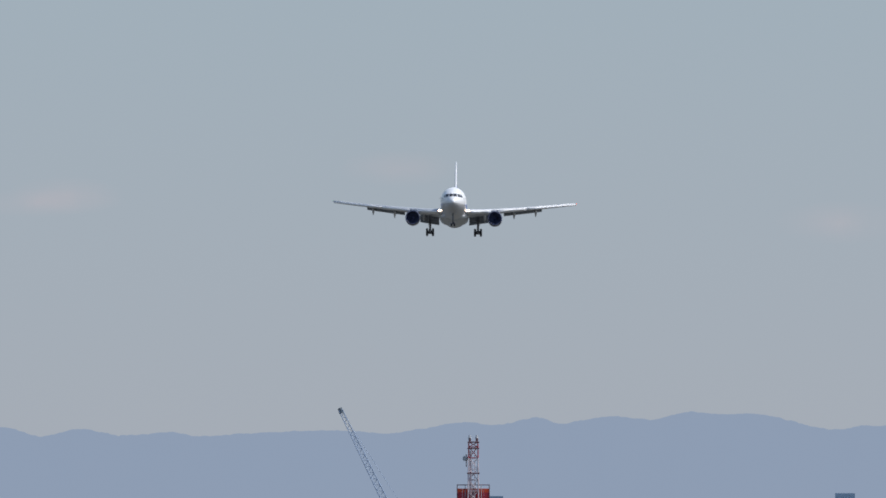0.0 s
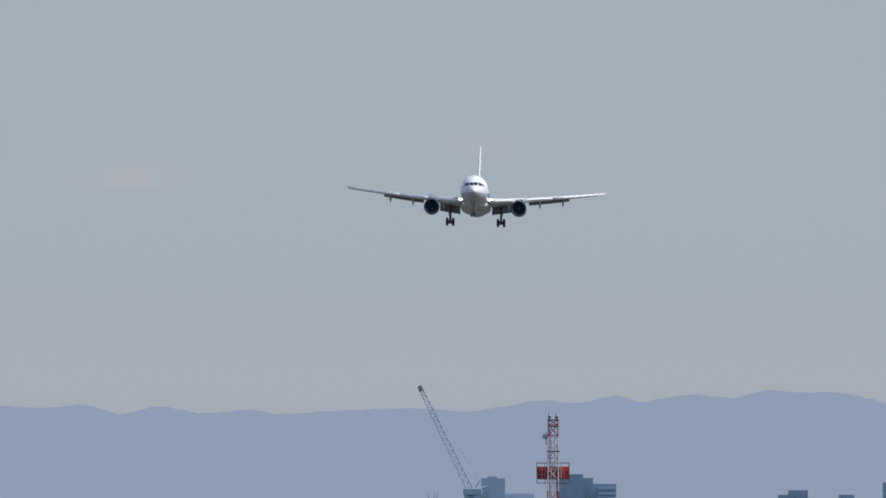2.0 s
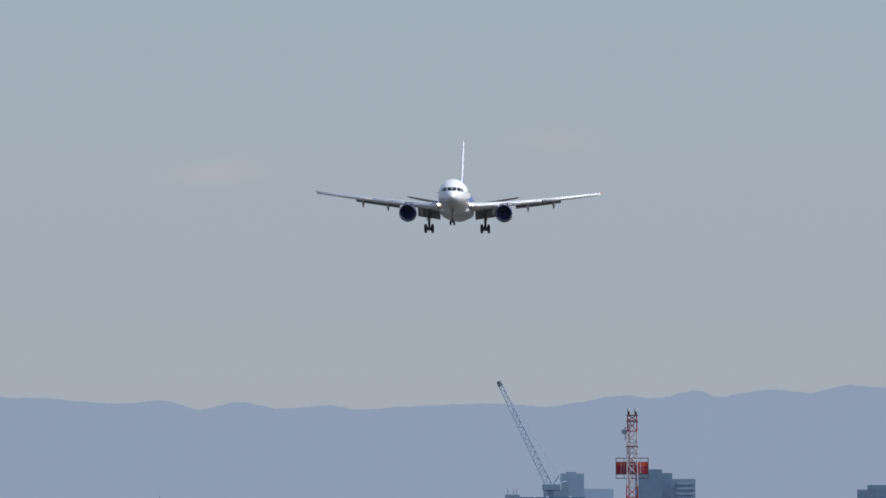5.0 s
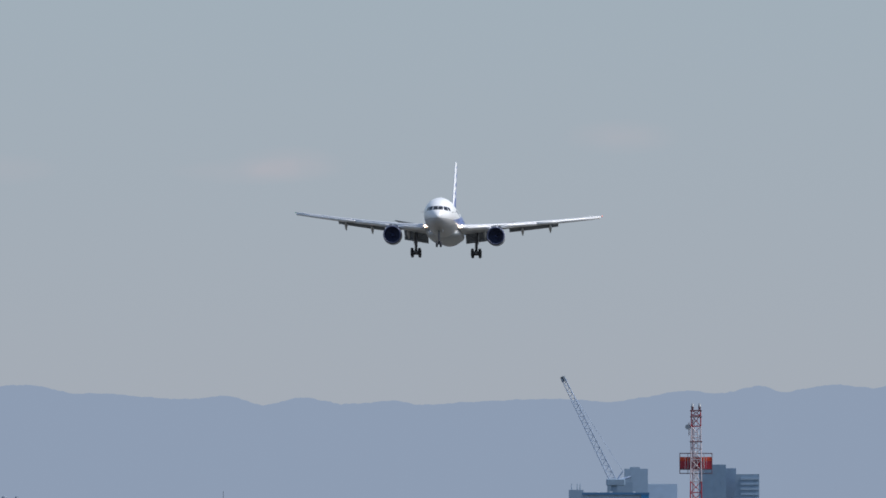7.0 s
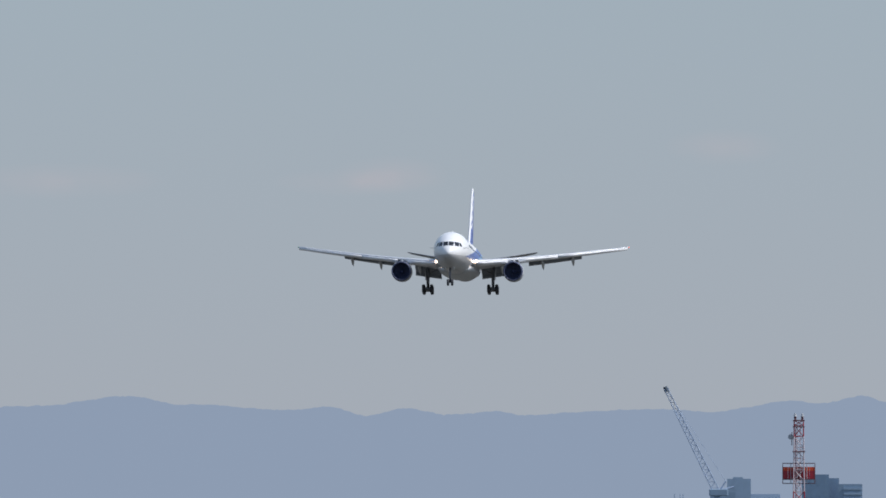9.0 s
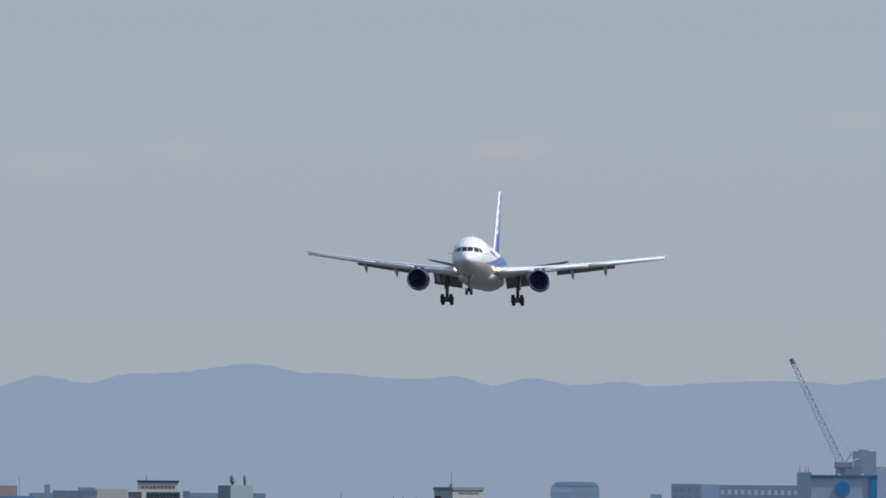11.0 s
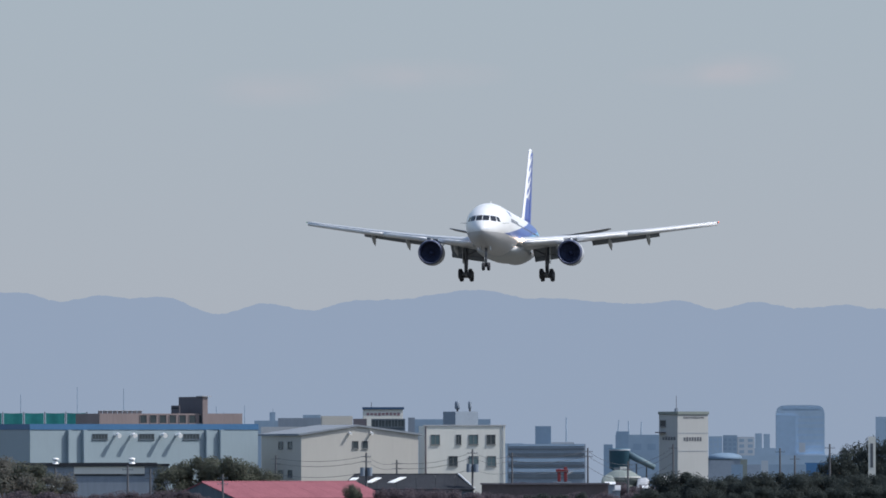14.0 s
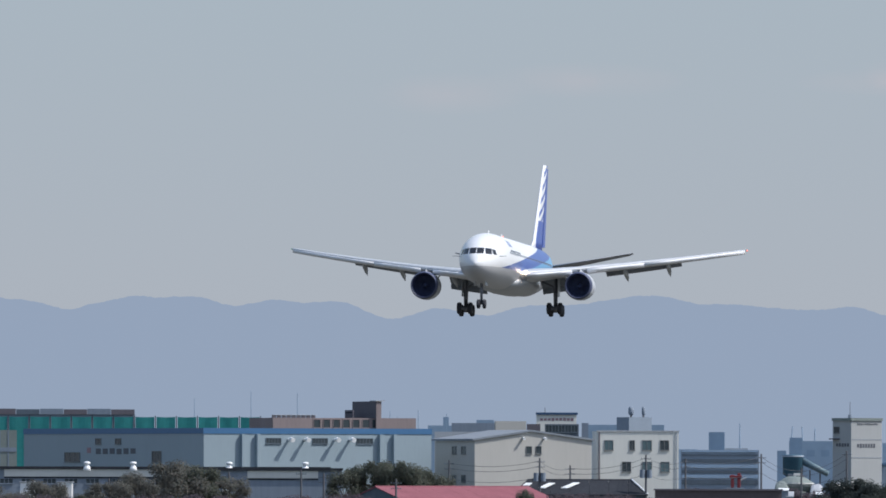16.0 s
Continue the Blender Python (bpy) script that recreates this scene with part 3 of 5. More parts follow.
# ---- town ----
# the far-town colours have the blue of distance haze mixed in
CITY = {
    "white_wall": ((0.608, 0.618, 0.596), 0.7, 0.05, 0.25, 2.0), "beige_wall": ((0.465, 0.455, 0.432), 0.75, 0.05, 0.25, 2.0), "steel_wall": ((0.275, 0.345, 0.394), 0.5, 0.05, 0.2, 2.5),
    "blue_band": ((0.060, 0.155, 0.300), 0.45, 0.10, 0.3, 2.0), "brick_wall": ((0.243, 0.202, 0.205), 0.8, 0.15, 0.3, 2.5), "dark_brick": ((0.131, 0.123, 0.144), 0.8, 0.15, 0.3, 2.5),
    "net_green": ((0.024, 0.204, 0.208), 0.8, 0.25, 0.12, 1.0), "dark_roof": ((0.042, 0.046, 0.055), 0.95, 0.25, 0.3, 2.0), "grey_wall": ((0.201, 0.244, 0.305), 0.7, 0.15, 0.25, 2.0),
    "red_roof": ((0.259, 0.105, 0.127), 0.85, 0.18, 0.35, 3.0), "shed_wall": ((0.098, 0.127, 0.161), 0.7, 0.2, 0.3, 2.0), "pane": ((0.050, 0.065, 0.075), 0.15, 0.2, 0.4, 2.0),
    # the bluish pane has the sky's reflection in its base colour
    "sky_reflection_pane": ((0.100, 0.155, 0.175), 0.15, 0.2, 0.4, 2.0), "trim": ((0.396, 0.418, 0.451), 0.6, 0.1, 0.5, 3.0), "bare": ((0.850, 0.860, 0.870), 0.35, 0.08, 0.5, 3.0), "haze_slate": ((0.231, 0.323, 0.435), 0.8, 0.12, 0.05, 0.5),
    "haze_blue": ((0.297, 0.404, 0.533), 0.85, 0.10, 0.05, 0.5), "haze_pane": ((0.192, 0.281, 0.390), 0.7, 0.1, 0.05, 0.5), "haze_tower": ((0.282, 0.401, 0.555), 0.85, 0.10, 0.05, 0.5), "haze_pale": ((0.419, 0.542, 0.702), 0.85, 0.10, 0.05, 0.5), "haze_white": ((0.381, 0.437, 0.510), 0.85, 0.08, 0.05, 0.5), "haze_dark": ((0.193, 0.286, 0.403), 0.8, 0.15, 0.05, 0.5),
    "mast_red": ((0.363, 0.031, 0.048), 0.5, 0.15, 0.6, 4.0), "mast_white": ((0.533, 0.458, 0.496), 0.5, 0.12, 0.6, 4.0), "mast_pink": ((0.30, 0.17, 0.20), 0.6, 0.2, 0.4, 3.0), "mast_orange": ((0.607, 0.076, 0.032), 0.5, 0.12, 0.6, 4.0), "mast_steel": ((0.13, 0.07, 0.085), 0.5, 0.15, 0.6, 4.0),
    "tank_teal": ((0.050, 0.125, 0.180), 0.5, 0.15, 0.3, 3.0), "pale_green": ((0.198, 0.231, 0.223), 0.6, 0.15, 0.3, 3.0), "pole": ((0.105, 0.110, 0.125), 0.8, 0.2, 0.5, 4.0), "sign_ink": ((0.10, 0.11, 0.13), 0.6, 0.1, 0.5, 4.0),
    # the crane's colour is drawn towards the hills' blue to give it haze
    "sign_red": ((0.300, 0.190, 0.215), 0.6, 0.1, 0.5, 4.0), "sign_blue": ((0.04, 0.20, 0.42), 0.6, 0.1, 0.5, 4.0), "crane_haze": ((0.303, 0.385, 0.522), 0.95, 0.15, 0.2, 1.0),
    "bark": ((0.10, 0.075, 0.055), 0.9, 0.25, 1.0, 6.0), "metal_roof": ((0.231, 0.259, 0.297), 0.5, 0.1, 0.3, 2.0), "brown_shed": ((0.110, 0.090, 0.096), 0.85, 0.2, 0.3, 2.0), "machine_red": ((0.181, 0.034, 0.040), 0.5, 0.15, 0.5, 3.0), "conveyor_teal": ((0.130, 0.195, 0.230), 0.5, 0.12, 0.4, 3.0), "tower_wall": ((0.380, 0.394, 0.402), 0.7, 0.06, 0.25, 2.0), "haze_grey": ((0.241, 0.293, 0.364), 0.7, 0.1, 0.2, 2.0), "navy_trim": ((0.035, 0.075, 0.150), 0.5, 0.1, 0.3, 2.0), "frame": ((0.17, 0.18, 0.19), 0.6, 0.1, 0.5, 3.0), "skylight": ((0.85, 0.87, 0.88), 0.15, 0.05, 0.5, 3.0),
}
for key, (col, ro, va, s1, s2) in CITY.items():
    M[key] = surface(key, col, ro, va, s1, s2, streak=key.endswith("wall"), spec=0.0 if "roof" in key else 0.3)


def leafy(name, a, b):
    """Foliage that varies from clump to clump."""
    m = surface(name, a, 0.9, 0.2, 0.5, 4.0, spec=0.0)
    nt = m.node_tree
    N, L = nt.nodes.new, nt.links.new
    p = nt.nodes["Principled BSDF"]
    src = p.inputs["Base Color"].links[0].from_socket
    g, x = N("ShaderNodeNewGeometry"), N("ShaderNodeMix")
    x.data_type = "RGBA"
    L(g.outputs["Random Per Island"], x.inputs["Factor"])
    L(src, x.inputs["A"])
    x.inputs["B"].default_value = (*b, 1)
    L(x.outputs["Result"], p.inputs["Base Color"])
    tr, mx = N("ShaderNodeBsdfTranslucent"), N("ShaderNodeMixShader")
    L(x.outputs["Result"], tr.inputs["Color"])
    mx.inputs[0].default_value = 0.5
    L(p.outputs[0], mx.inputs[1])
    L(tr.outputs[0], mx.inputs[2])
    L(mx.outputs[0], nt.nodes["Material Output"].inputs["Surface"])
    return m


M["leaf_green"] = leafy("evergreen_leaves", (0.110, 0.130, 0.105), (0.138, 0.138, 0.115))
M["leaf_brown"] = leafy("dry_leaves", (0.178, 0.165, 0.150), (0.138, 0.150, 0.136))
M["leaf_dark"] = leafy("dark_leaves", (0.058, 0.072, 0.070), (0.072, 0.082, 0.080))
M["leaf_red"] = leafy("bare_reddish_twigs", (0.150, 0.120, 0.138), (0.122, 0.110, 0.130))


class Site:
    """A building site whose near corner stands at bearing bc, with its front turned by yaw degrees."""

    def __init__(self, name, label, category, b0, bc, b1, d, yaw=0.0, depth=12.0, group=""):
        self.d, self.bc = d, bc
        self.yaw = yaw
        self.c, self.s = math.cos(radians(yaw)), math.sin(radians(yaw))
        self.w = (b1 - bc) * d / RAD / self.c
        self.dep = (bc - b0) * d / RAD / self.s if self.s > 0.01 and bc > b0 else depth
        x, y = spot(bc, d)
        self.at = pose(x, y, 0, 0, 0, yaw - math.degrees((bc - 1300) / RAD))
        self.ob = thing(name, label, category, group, self.at)

    def x(self, b):
        return (b - self.bc) * self.d / RAD / self.c

    def y(self, b):
        return (self.bc - b) * self.d / RAD / self.s

    def z(self, e):
        return lift(e, self.d)

    def body(self, top, mat, roof="dark_roof", parapet=0.35, name="wall", x0=None, x1=None, y0=0.0, y1=None, z0=-0.3):
        """Outer walls with a parapet round a sunken roof."""
        x0, x1 = (0.0 if x0 is None else x0), (self.w if x1 is None else x1)
        y1 = self.dep if y1 is None else y1
        h, t = self.z(top), 0.25
        bm = bmesh.new()
        out = [(x0, y0), (x1, y0), (x1, y1), (x0, y1)]
        inn = [(x0 + t, y0 + t), (x1 - t, y0 + t), (x1 - t, y1 - t), (x0 + t, y1 - t)]
        loft(bm, [[(a, b, z0) for a, b in out], [(a, b, h) for a, b in out], [(a, b, h) for a, b in inn], [(a, b, h - parapet) for a, b in inn]], False)
        part(name, bm, mat, self.ob)
        bm = box(bmesh.new(), x0 + t, x1 - t, y0 + t, y1 - t, h - parapet - 0.2, h - parapet)
        part("roof", bm, roof, self.ob)

    def slab(self, name, mat, x0, x1, z0, z1, out=0.05, inn=0.0, side="front", label="", bevel=0.0, parent=None):
        bm = bmesh.new()
        if side == "front":
            box(bm, x0, x1, -out, inn, z0, z1, bevel)
        else:
            box(bm, -out, inn, min(x0, x1), max(x0, x1), z0, z1, bevel)
        return part(name, bm, mat, parent or self.ob, label)

    def window(self, b0, b1, e0, e1, mat="pane", side="front", bars=1, frame_mat="frame"):
        f = self.x if side == "front" else self.y
        x0, x1 = sorted((f(b0), f(b1)))
        z0, z1 = self.z(e1), self.z(e0)
        t = 0.07
        bm = bmesh.new()
        for q in ((x0 - t, x0, z0 - t, z1 + t), (x1, x1 + t, z0 - t, z1 + t), (x0, x1, z0 - t, z0), (x0, x1, z1, z1 + t)):
            if side == "front":
                box(bm, q[0], q[1], -0.10, 0, q[2], q[3])
            else:
                box(bm, -0.10, 0, q[0], q[1], q[2], q[3])
        for k in range(1, bars + 1):
            c = x0 + (x1 - x0) * k / (bars + 1)
            if side == "front":
                box(bm, c - 0.04, c + 0.04, -0.07, 0, z0, z1)
            else:
                box(bm, -0.07, 0, c - 0.04, c + 0.04, z0, z1)
        w = part("window", bm, frame_mat, self.ob)
        self.slab("pane", mat, x0, x1, z0, z1, 0.03, 0, side, "", 0, w)
        self.slab("sill", frame_mat, x0 - 0.12, x1 + 0.12, z0 - t - 0.09, z0 - t, 0.18, 0, side, "", 0, w)

    def hood(self, b, e, r=0.35, reach=1.75):
        """White exhaust hood that juts out of the wall."""
        x, z = self.x(b), self.z(e)
        bm = bmesh.new()
        rod(bm, (x, 0.0, z), (x, 0.7 - reach, z), r * 0.6, r * 0.62, 12)
        rod(bm, (x, 0.75 - reach, z + 0.10), (x, -reach, z - 0.08), r * 0.95, r * 1.1, 14)
        part("exhaust_hood", bm, "bare", self.ob, "white metal exhaust hood")

    def bars(self, name, b0, b1, e0, e1, n, mat, side="front", label="", seed=1):
        """A line of signage as separate plain bars."""
        f = self.x if side == "front" else self.y
        rnd = random.Random(seed)
        st = (f(b1) - f(b0)) / n
        for k in range(n):
            a, b = sorted((f(b0) + st * (k + 0.1), f(b0) + st * (k + 0.8)))
            self.slab(name, mat, a, b, self.z(e1) + rnd.random() * 0.1, self.z(e0) - rnd.random() * 0.1, 0.04, 0, side, label)


def near_works():
    # long steel-clad warehouse with a blue band
    s = Site("warehouse", "pale steel-clad warehouse with a blue roof band", "warehouse", -201, 127.5, 534, 1950, 25)
    s.body(733, "steel_wall")
    zt = s.z(733)
    s.slab("blue_band", "blue_band", -0.1, s.w + 0.05, zt - 0.85, zt + 0.06, 0.1, 0, "front", "blue painted band")
    s.slab("blue_band", "blue_band", 0, s.dep, zt - 0.85, zt + 0.06, 0.1, 0, "left", "blue painted band")
    for b0, b1 in ((238, 264), (321, 347), (400, 428)):
        s.window(b0, b1, 750.5, 759, "pane", "front", 4, "shed_wall")
    for b in (280, 308, 362, 389):
        s.hood(b - 2, 752.5)
    for b in (195, 222, 441, 466):
        bm = box(bmesh.new(), s.x(b) - 0.3, s.x(b) + 0.3, -0.75, 0, 0, s.z(743), 0.03)
        part("pilaster", bm, "steel_wall", s.ob)
    for b in (-62, -26):
        s.window(b - 5, b + 5, 751, 760, "pane", "left", 1)
    for b0, b1, e0, e1 in ((36, 52, 774, 792), (-124, -96, 776, 792)):
        s.window(b0, b1, e0, e1, "pane", "left", 2)
    s.bars("sign_mark", -84, -74, 766, 777, 1, "sign_red", "left", "red plain sign mark")
    s.bars("sign_bar", -68, 8, 768, 779, 6, "sign_ink", "left", "dark plain sign bar", 3)
    # gabled works hall
    g = Site("works_hall", "beige gabled works hall with two exhaust hoods", "warehouse", 536, 607, 815, 1960, 20)
    ze, zr = g.z(752), g.z(737.5)
    bm = bmesh.new()
    prof = [(0, -0.3), (g.w, -0.3), (g.w, ze), (g.w * 0.48, zr), (0, ze)]
    loft(bm, [[(x, 0, z) for x, z in prof], [(x, g.dep, z) for x, z in prof]])
    part("wall", bm, "beige_wall", g.ob)
    for x0, x1, z0, z1 in ((-0.5, g.w * 0.48, ze - 0.14, zr), (g.w * 0.48, g.w + 0.5, zr, ze - 0.14)):
        bm = bmesh.new()
        loft(bm, [[(x0, y, z0), (x1, y, z1), (x1, y, z1 + 0.3), (x0, y, z0 + 0.3)] for y in (-0.35, g.dep + 0.35)])
        part("roof", bm, "metal_roof", g.ob, "grey metal roof slope")
    for b in (703, 720):
        g.window(b - 4.5, b + 4.5, 764, 776, "pane", "front", 0)
    for b in (571, 587.5):
        for e in (764.5, 815):
            g.window(b - 3.5, b + 3.5, e, e + 12, "pane", "left", 0)
    for b in (692, 730):
        g.hood(b, 749.5, 0.22, 0.85)
    # flat-roofed annexe behind the hall
    a = Site("annexe", "low flat-roofed pale annexe behind the hall", "building", 536, 536, 700, 2030, 0, 20)
    a.body(738, "trim")
    # white office block
    w = Site("office_block", "white three-storey office block with square windows", "building", 815, 824, 968, 1985, 8, 18)
    w.body(737, "white_wall", "dark_roof", 0.6)
    w.slab("coping", "trim", -0.1, w.w + 0.1, w.z(737), w.z(735), 0.15, 0.3, "front", "pale coping")
    for b0, b1, m in ((837, 851.5, "sky_reflection_pane"), (881.5, 889.5, "pane"), (904, 919.5, "sky_reflection_pane"), (935.5, 950, "pane")):
        w.window(b0, b1, 753, 769, m)
    for b0, b1, m in ((868.5, 883, "pane"), (904, 920, "sky_reflection_pane"), (936.5, 951, "sky_reflection_pane")):
        w.window(b0, b1, 791, 807.5, m)
    bm = bmesh.new()
    rod(bm, (w.w - 0.4, -0.12, 0), (w.w - 0.4, -0.12, w.z(738)), 0.07)
    part("downpipe", bm, "grey_wall", w.ob)
    part("downpipe", rod(bmesh.new(), (0.3, -0.14, 0), (0.3, -0.14, w.z(738)), 0.12), "dark_brick", w.ob)
    # brick building behind the warehouse
    k = Site("brick_building", "brown brick building with a row of dark windows", "building", 208, 250, 504, 2150, 20)
    k.body(714, "brick_wall")
    for i in range(7):
        b = 322 + i * 17.4
        k.window(b, b + 11.5, 717, 731, "pane", "front", 0, "brick_wall")
    n = 9
    for i in range(n):
        b = 250 + i * 8.7
        k.slab("roof_screen", "dark_brick", k.x(b), k.x(b + 6.8), k.z(714), k.z(709.5), -0.4, 0.7)
    k.slab("roof_rail", "trim", k.x(250), k.x(329), k.z(709.5), k.z(708.6), -0.3, 0.5)
    # shaded side given as dark brick, sunlit end as a lighter brick
    p = Site("roof_house", "brick stair house on a roof, coloured dark as in shade", "building", 390, 433, 441, 2156, 20, 4)
    p.body(684.5, "dark_brick", "trim")
    p.slab("painted_lit_face", "brick_wall", -0.05, p.w + 0.05, 0, p.z(684), 0.06, 0, "front", "brick end wall in a lighter brown, as sunlit")
    p.slab("coping", "trim", -0.2, p.w + 0.6, p.z(684.5), p.z(683), 0.3, 3)
    p2 = Site("roof_store", "small dark brick roof store", "building", 377, 391, 393, 2160, 20, 4)
    p2.body(700, "dark_brick")
    # golf-range netting and its long roof
    nt = Site("practice_range", "long green netted practice range between dark posts", "structure", -320, -320, 229, 2250, 0, 3)
    for i in range(16):
        b = -330 + i * 37.2
        part("post", rod(bmesh.new(), (nt.x(b), 0, 0), (nt.x(b), 0, nt.z(711)), 0.10, 0.08), "dark_roof", nt.ob)
        if i < 15:
            bm = bmesh.new()
            x0, x1 = nt.x(b) + 0.2, nt.x(b + 37.2) - 0.2
            cols = 6
            v = [[bm.verts.new((x0 + (x1 - x0) * c / cols, 0.05 * math.sin(c * 1.1 + i), z + (-0.07 * math.sin(math.pi * c / cols) if r else 0))) for c in range(cols + 1)] for r, z in enumerate((0.0, nt.z(713)))]
            for c in range(cols):
                bm.faces.new((v[0][c], v[0][c + 1], v[1][c + 1], v[1][c]))
            part("net", bm, "net_green", nt.ob, "green netting")
    rf = Site("range_stand", "long dark-roofed stand with pale panels", "building", -330, -330, 6, 2290, 0, 8)
    rf.body(709, "grey_wall")
    for i in range(8):
        b = -330 + i * 42
        rf.slab("roof_panel", ("grey_wall", "dark_brick", "shed_wall")[(1, 2, 1, 2, 0, 1, 0, 1)[i]], rf.x(b), rf.x(b + 41), rf.z(709), rf.z(699 + (i % 2)), 0.3, 3)
    e = Site("range_house", "pale grey-green clad house at the end of the netting", "building", -330, -330, -203, 2200, 0, 10)
    e.body(737, "pale_green")
    for b in (-318, -290, -262, -234, -219):
        e.slab("panel_joint", "grey_wall", e.x(b), e.x(b + 2), 0, e.z(738), 0.06)
    e.slab("grey_band", "grey_wall", 0.1, e.w - 0.1, e.z(775), e.z(768), 0.1)
    # thin masts
    for b, e, d in ((111, 680, 2300), (211, 667, 2300), (293, 670, 2300), (557, 706, 2500), (507, 700, 2300), (457, 702, 2200), (470, 712, 2200)):
        x, y = spot(b, d)
        m = tagged(part("aerial_mast", rod(bmesh.new(), (0, 0, 0), (0, 0, lift(e, d)), 0.11, 0.05), "haze_slate"), "thin grey aerial mast above the roofs", "mast", "aerial masts")
        m.location = (x, y, 0)


def mid_town():
    def simple(name, label, b0, bc, b1, top, d, yaw, mat, depth=12, roof="dark_roof", win=None, group="town blocks"):
        s = Site(name, label, "building", b0, bc, b1, d, yaw, depth, group)
        s.body(top, mat, roof)
        if win:
            rows, cols, e0, e1, wm = win
            for r in range(rows):
                for c in range(cols):
                    fw, fh = (b1 - bc) / cols, (e1 - e0) / rows
                    if d > 2550:
                        s.slab("window", wm, s.x(bc + fw * (c + 0.22)), s.x(bc + fw * (c + 0.78)), s.z(e0 + fh * (r + 0.8)), s.z(e0 + fh * (r + 0.25)), 0.02)
                        continue
                    s.window(bc + fw * (c + 0.22), bc + fw * (c + 0.78), e0 + fh * (r + 0.25), e0 + fh * (r + 0.8), wm, "front", 0, mat)
        return s

    simple("flat_block", "grey flat block behind the hall roofs", 566, 566, 643, 722.5, 2350, 0, "grey_wall")
    simple("flat_block", "pale flat block with a lit wall", 642, 644, 698, 719, 2300, 5, "beige_wall")
    simple("flat_block", "small grey block on the roofs", 610, 610, 641, 717, 2420, 0, "haze_slate")
    simple("flat_block", "dim low block with a spire behind it", 524, 524, 570, 727, 2600, 0, "haze_slate")
    simple("spire", "slim dim roof turret", 551, 551, 561, 712, 2620, 0, "haze_slate", 3)
    s = simple("sign_house", "white roof house with a dark cap and plain sign bars", 716, 717, 787, 704.5, 2200, 5, "white_wall")
    s.slab("cap", "navy_trim", -0.2, s.w + 0.2, s.z(707.5), s.z(703.5), 0.3, 0.2, "front", "dark blue cap")
    s.bars("sign_bar", 722, 783, 713, 718.5, 9, "sign_red", "front", "faded red plain sign bar", 5)
    part("aerial", rod(bmesh.new(), (s.x(733), 2, s.z(705)), (s.x(733), 2, s.z(694)), 0.07, 0.04), "pole", s.ob)
    s = simple("glazed_storey", "dark glazed top storey", 731, 732, 791, 724, 2150, 5, "shed_wall", 8)
    for i in range(5):
        s.window(733 + i * 11.4, 733 + i * 11.4 + 10, 726.5, 738, "pane", "front", 1, "shed_wall")
    simple("flat_block", "small dark roof block", 699, 699, 723, 724, 2180, 0, "dark_brick", 5)
    simple("flat_block", "small pale plant block", 796, 796, 808, 722, 2200, 0, "grey_wall", 5)
    simple("flat_block", "long low block, tinted blue-grey for haze", 808, 808, 942, 725, 2700, 0, "haze_slate")
    simple("flat_block", "pale block with a shaded end, under two tanks", 858, 880, 920, 711.5, 2500, 35, "haze_grey")
    for b in (883, 905):
        x, y = spot(b, 2500)
        zb, zt = lift(711.5, 2500) - 0.35, lift(693, 2505)
        t = thing("roof_tank", "slim grey roof tank on a thin stand", "tank", "roof tanks", pose(x, y + 2.6, zb))
        r = 0.55 if b < 890 else 0.35
        bm = bmesh.new()
        n = 12
        loft(bm, [[(q * math.cos(2 * math.pi * i / n), q * math.sin(2 * math.pi * i / n), z) for i in range(n)] for z, q in ((0.8, r * 0.7), (1.1, r), (zt - zb - 0.3, r), (zt - zb, r * 0.5))])
        part("vessel", bm, "grey_wall", t, "", True)
        part("stand", rod(bmesh.new(), (0, 0, -0.2), (0, 0, 0.9), 0.2), "pole", t)

    # long low works with layered roofs
    s = simple("layered_works", "long low works with pale and dark bands", 972, 972, 1110, 769, 2450, 0, "haze_grey", 15)
    for e0, e1, m in ((770, 773, "haze_blue"), (777, 779, "shed_wall"), (785, 791, "shed_wall"), (795, 801, "haze_blue"), (805, 810, "shed_wall"), (813, 819, "haze_blue"), (822, 830, "shed_wall")):
        s.slab("band", m, 0.2, s.w - 0.2, s.z(e1), s.z(e0), 0.15, 0)
    simple("plant_tower", "dark square plant tower", 1021, 1021, 1049, 737.5, 2550, 0, "haze_dark", 8)
    simple("plant_roof", "pale raised plant roof", 1050, 1050, 1090, 766, 2540, 0, "haze_white", 8)
    simple("flat_block", "dim low town block in haze", 968, 968, 1000, 768, 3000, 0, "haze_blue")
    simple("flat_block", "dim works block in haze", 1163, 1163, 1240, 753, 2600, 0, "haze_slate", 10, "dark_roof", (1, 3, 764, 784, "haze_pane"))
    simple("flat_block", "dim stepped works tower", 1164, 1164, 1186, 747, 2580, 0, "haze_dark", 8)
    simple("flat_block", "plant tower beside the drum, tinted slate for haze", 1142, 1142, 1158, 770, 2350, 0, "haze_dark", 5)

    # batching plant: drum, chute, domed sheds
    x, y = spot(1170, 2120)
    t = thing("batching_drum", "teal steel drum with a sloping conveyor tube", "silo", "", pose(x, y, 0))
    r = 18 * 2120 / RAD
    n = 24
    bm = bmesh.new()
    loft(bm, [[(q * math.cos(2 * math.pi * i / n), q * math.sin(2 * math.pi * i / n), z) for i in range(n)] for z, q in ((0, r * 0.5), (lift(818, 2120), r * 0.5), (lift(812, 2120), r), (lift(781, 2120), r), (lift(780, 2120), r * 1.06), (lift(778, 2120), r * 1.06), (lift(777, 2120), r * 0.7))])
    part("drum", bm, "tank_teal", t, "", True)
    kx = 2120 / RAD
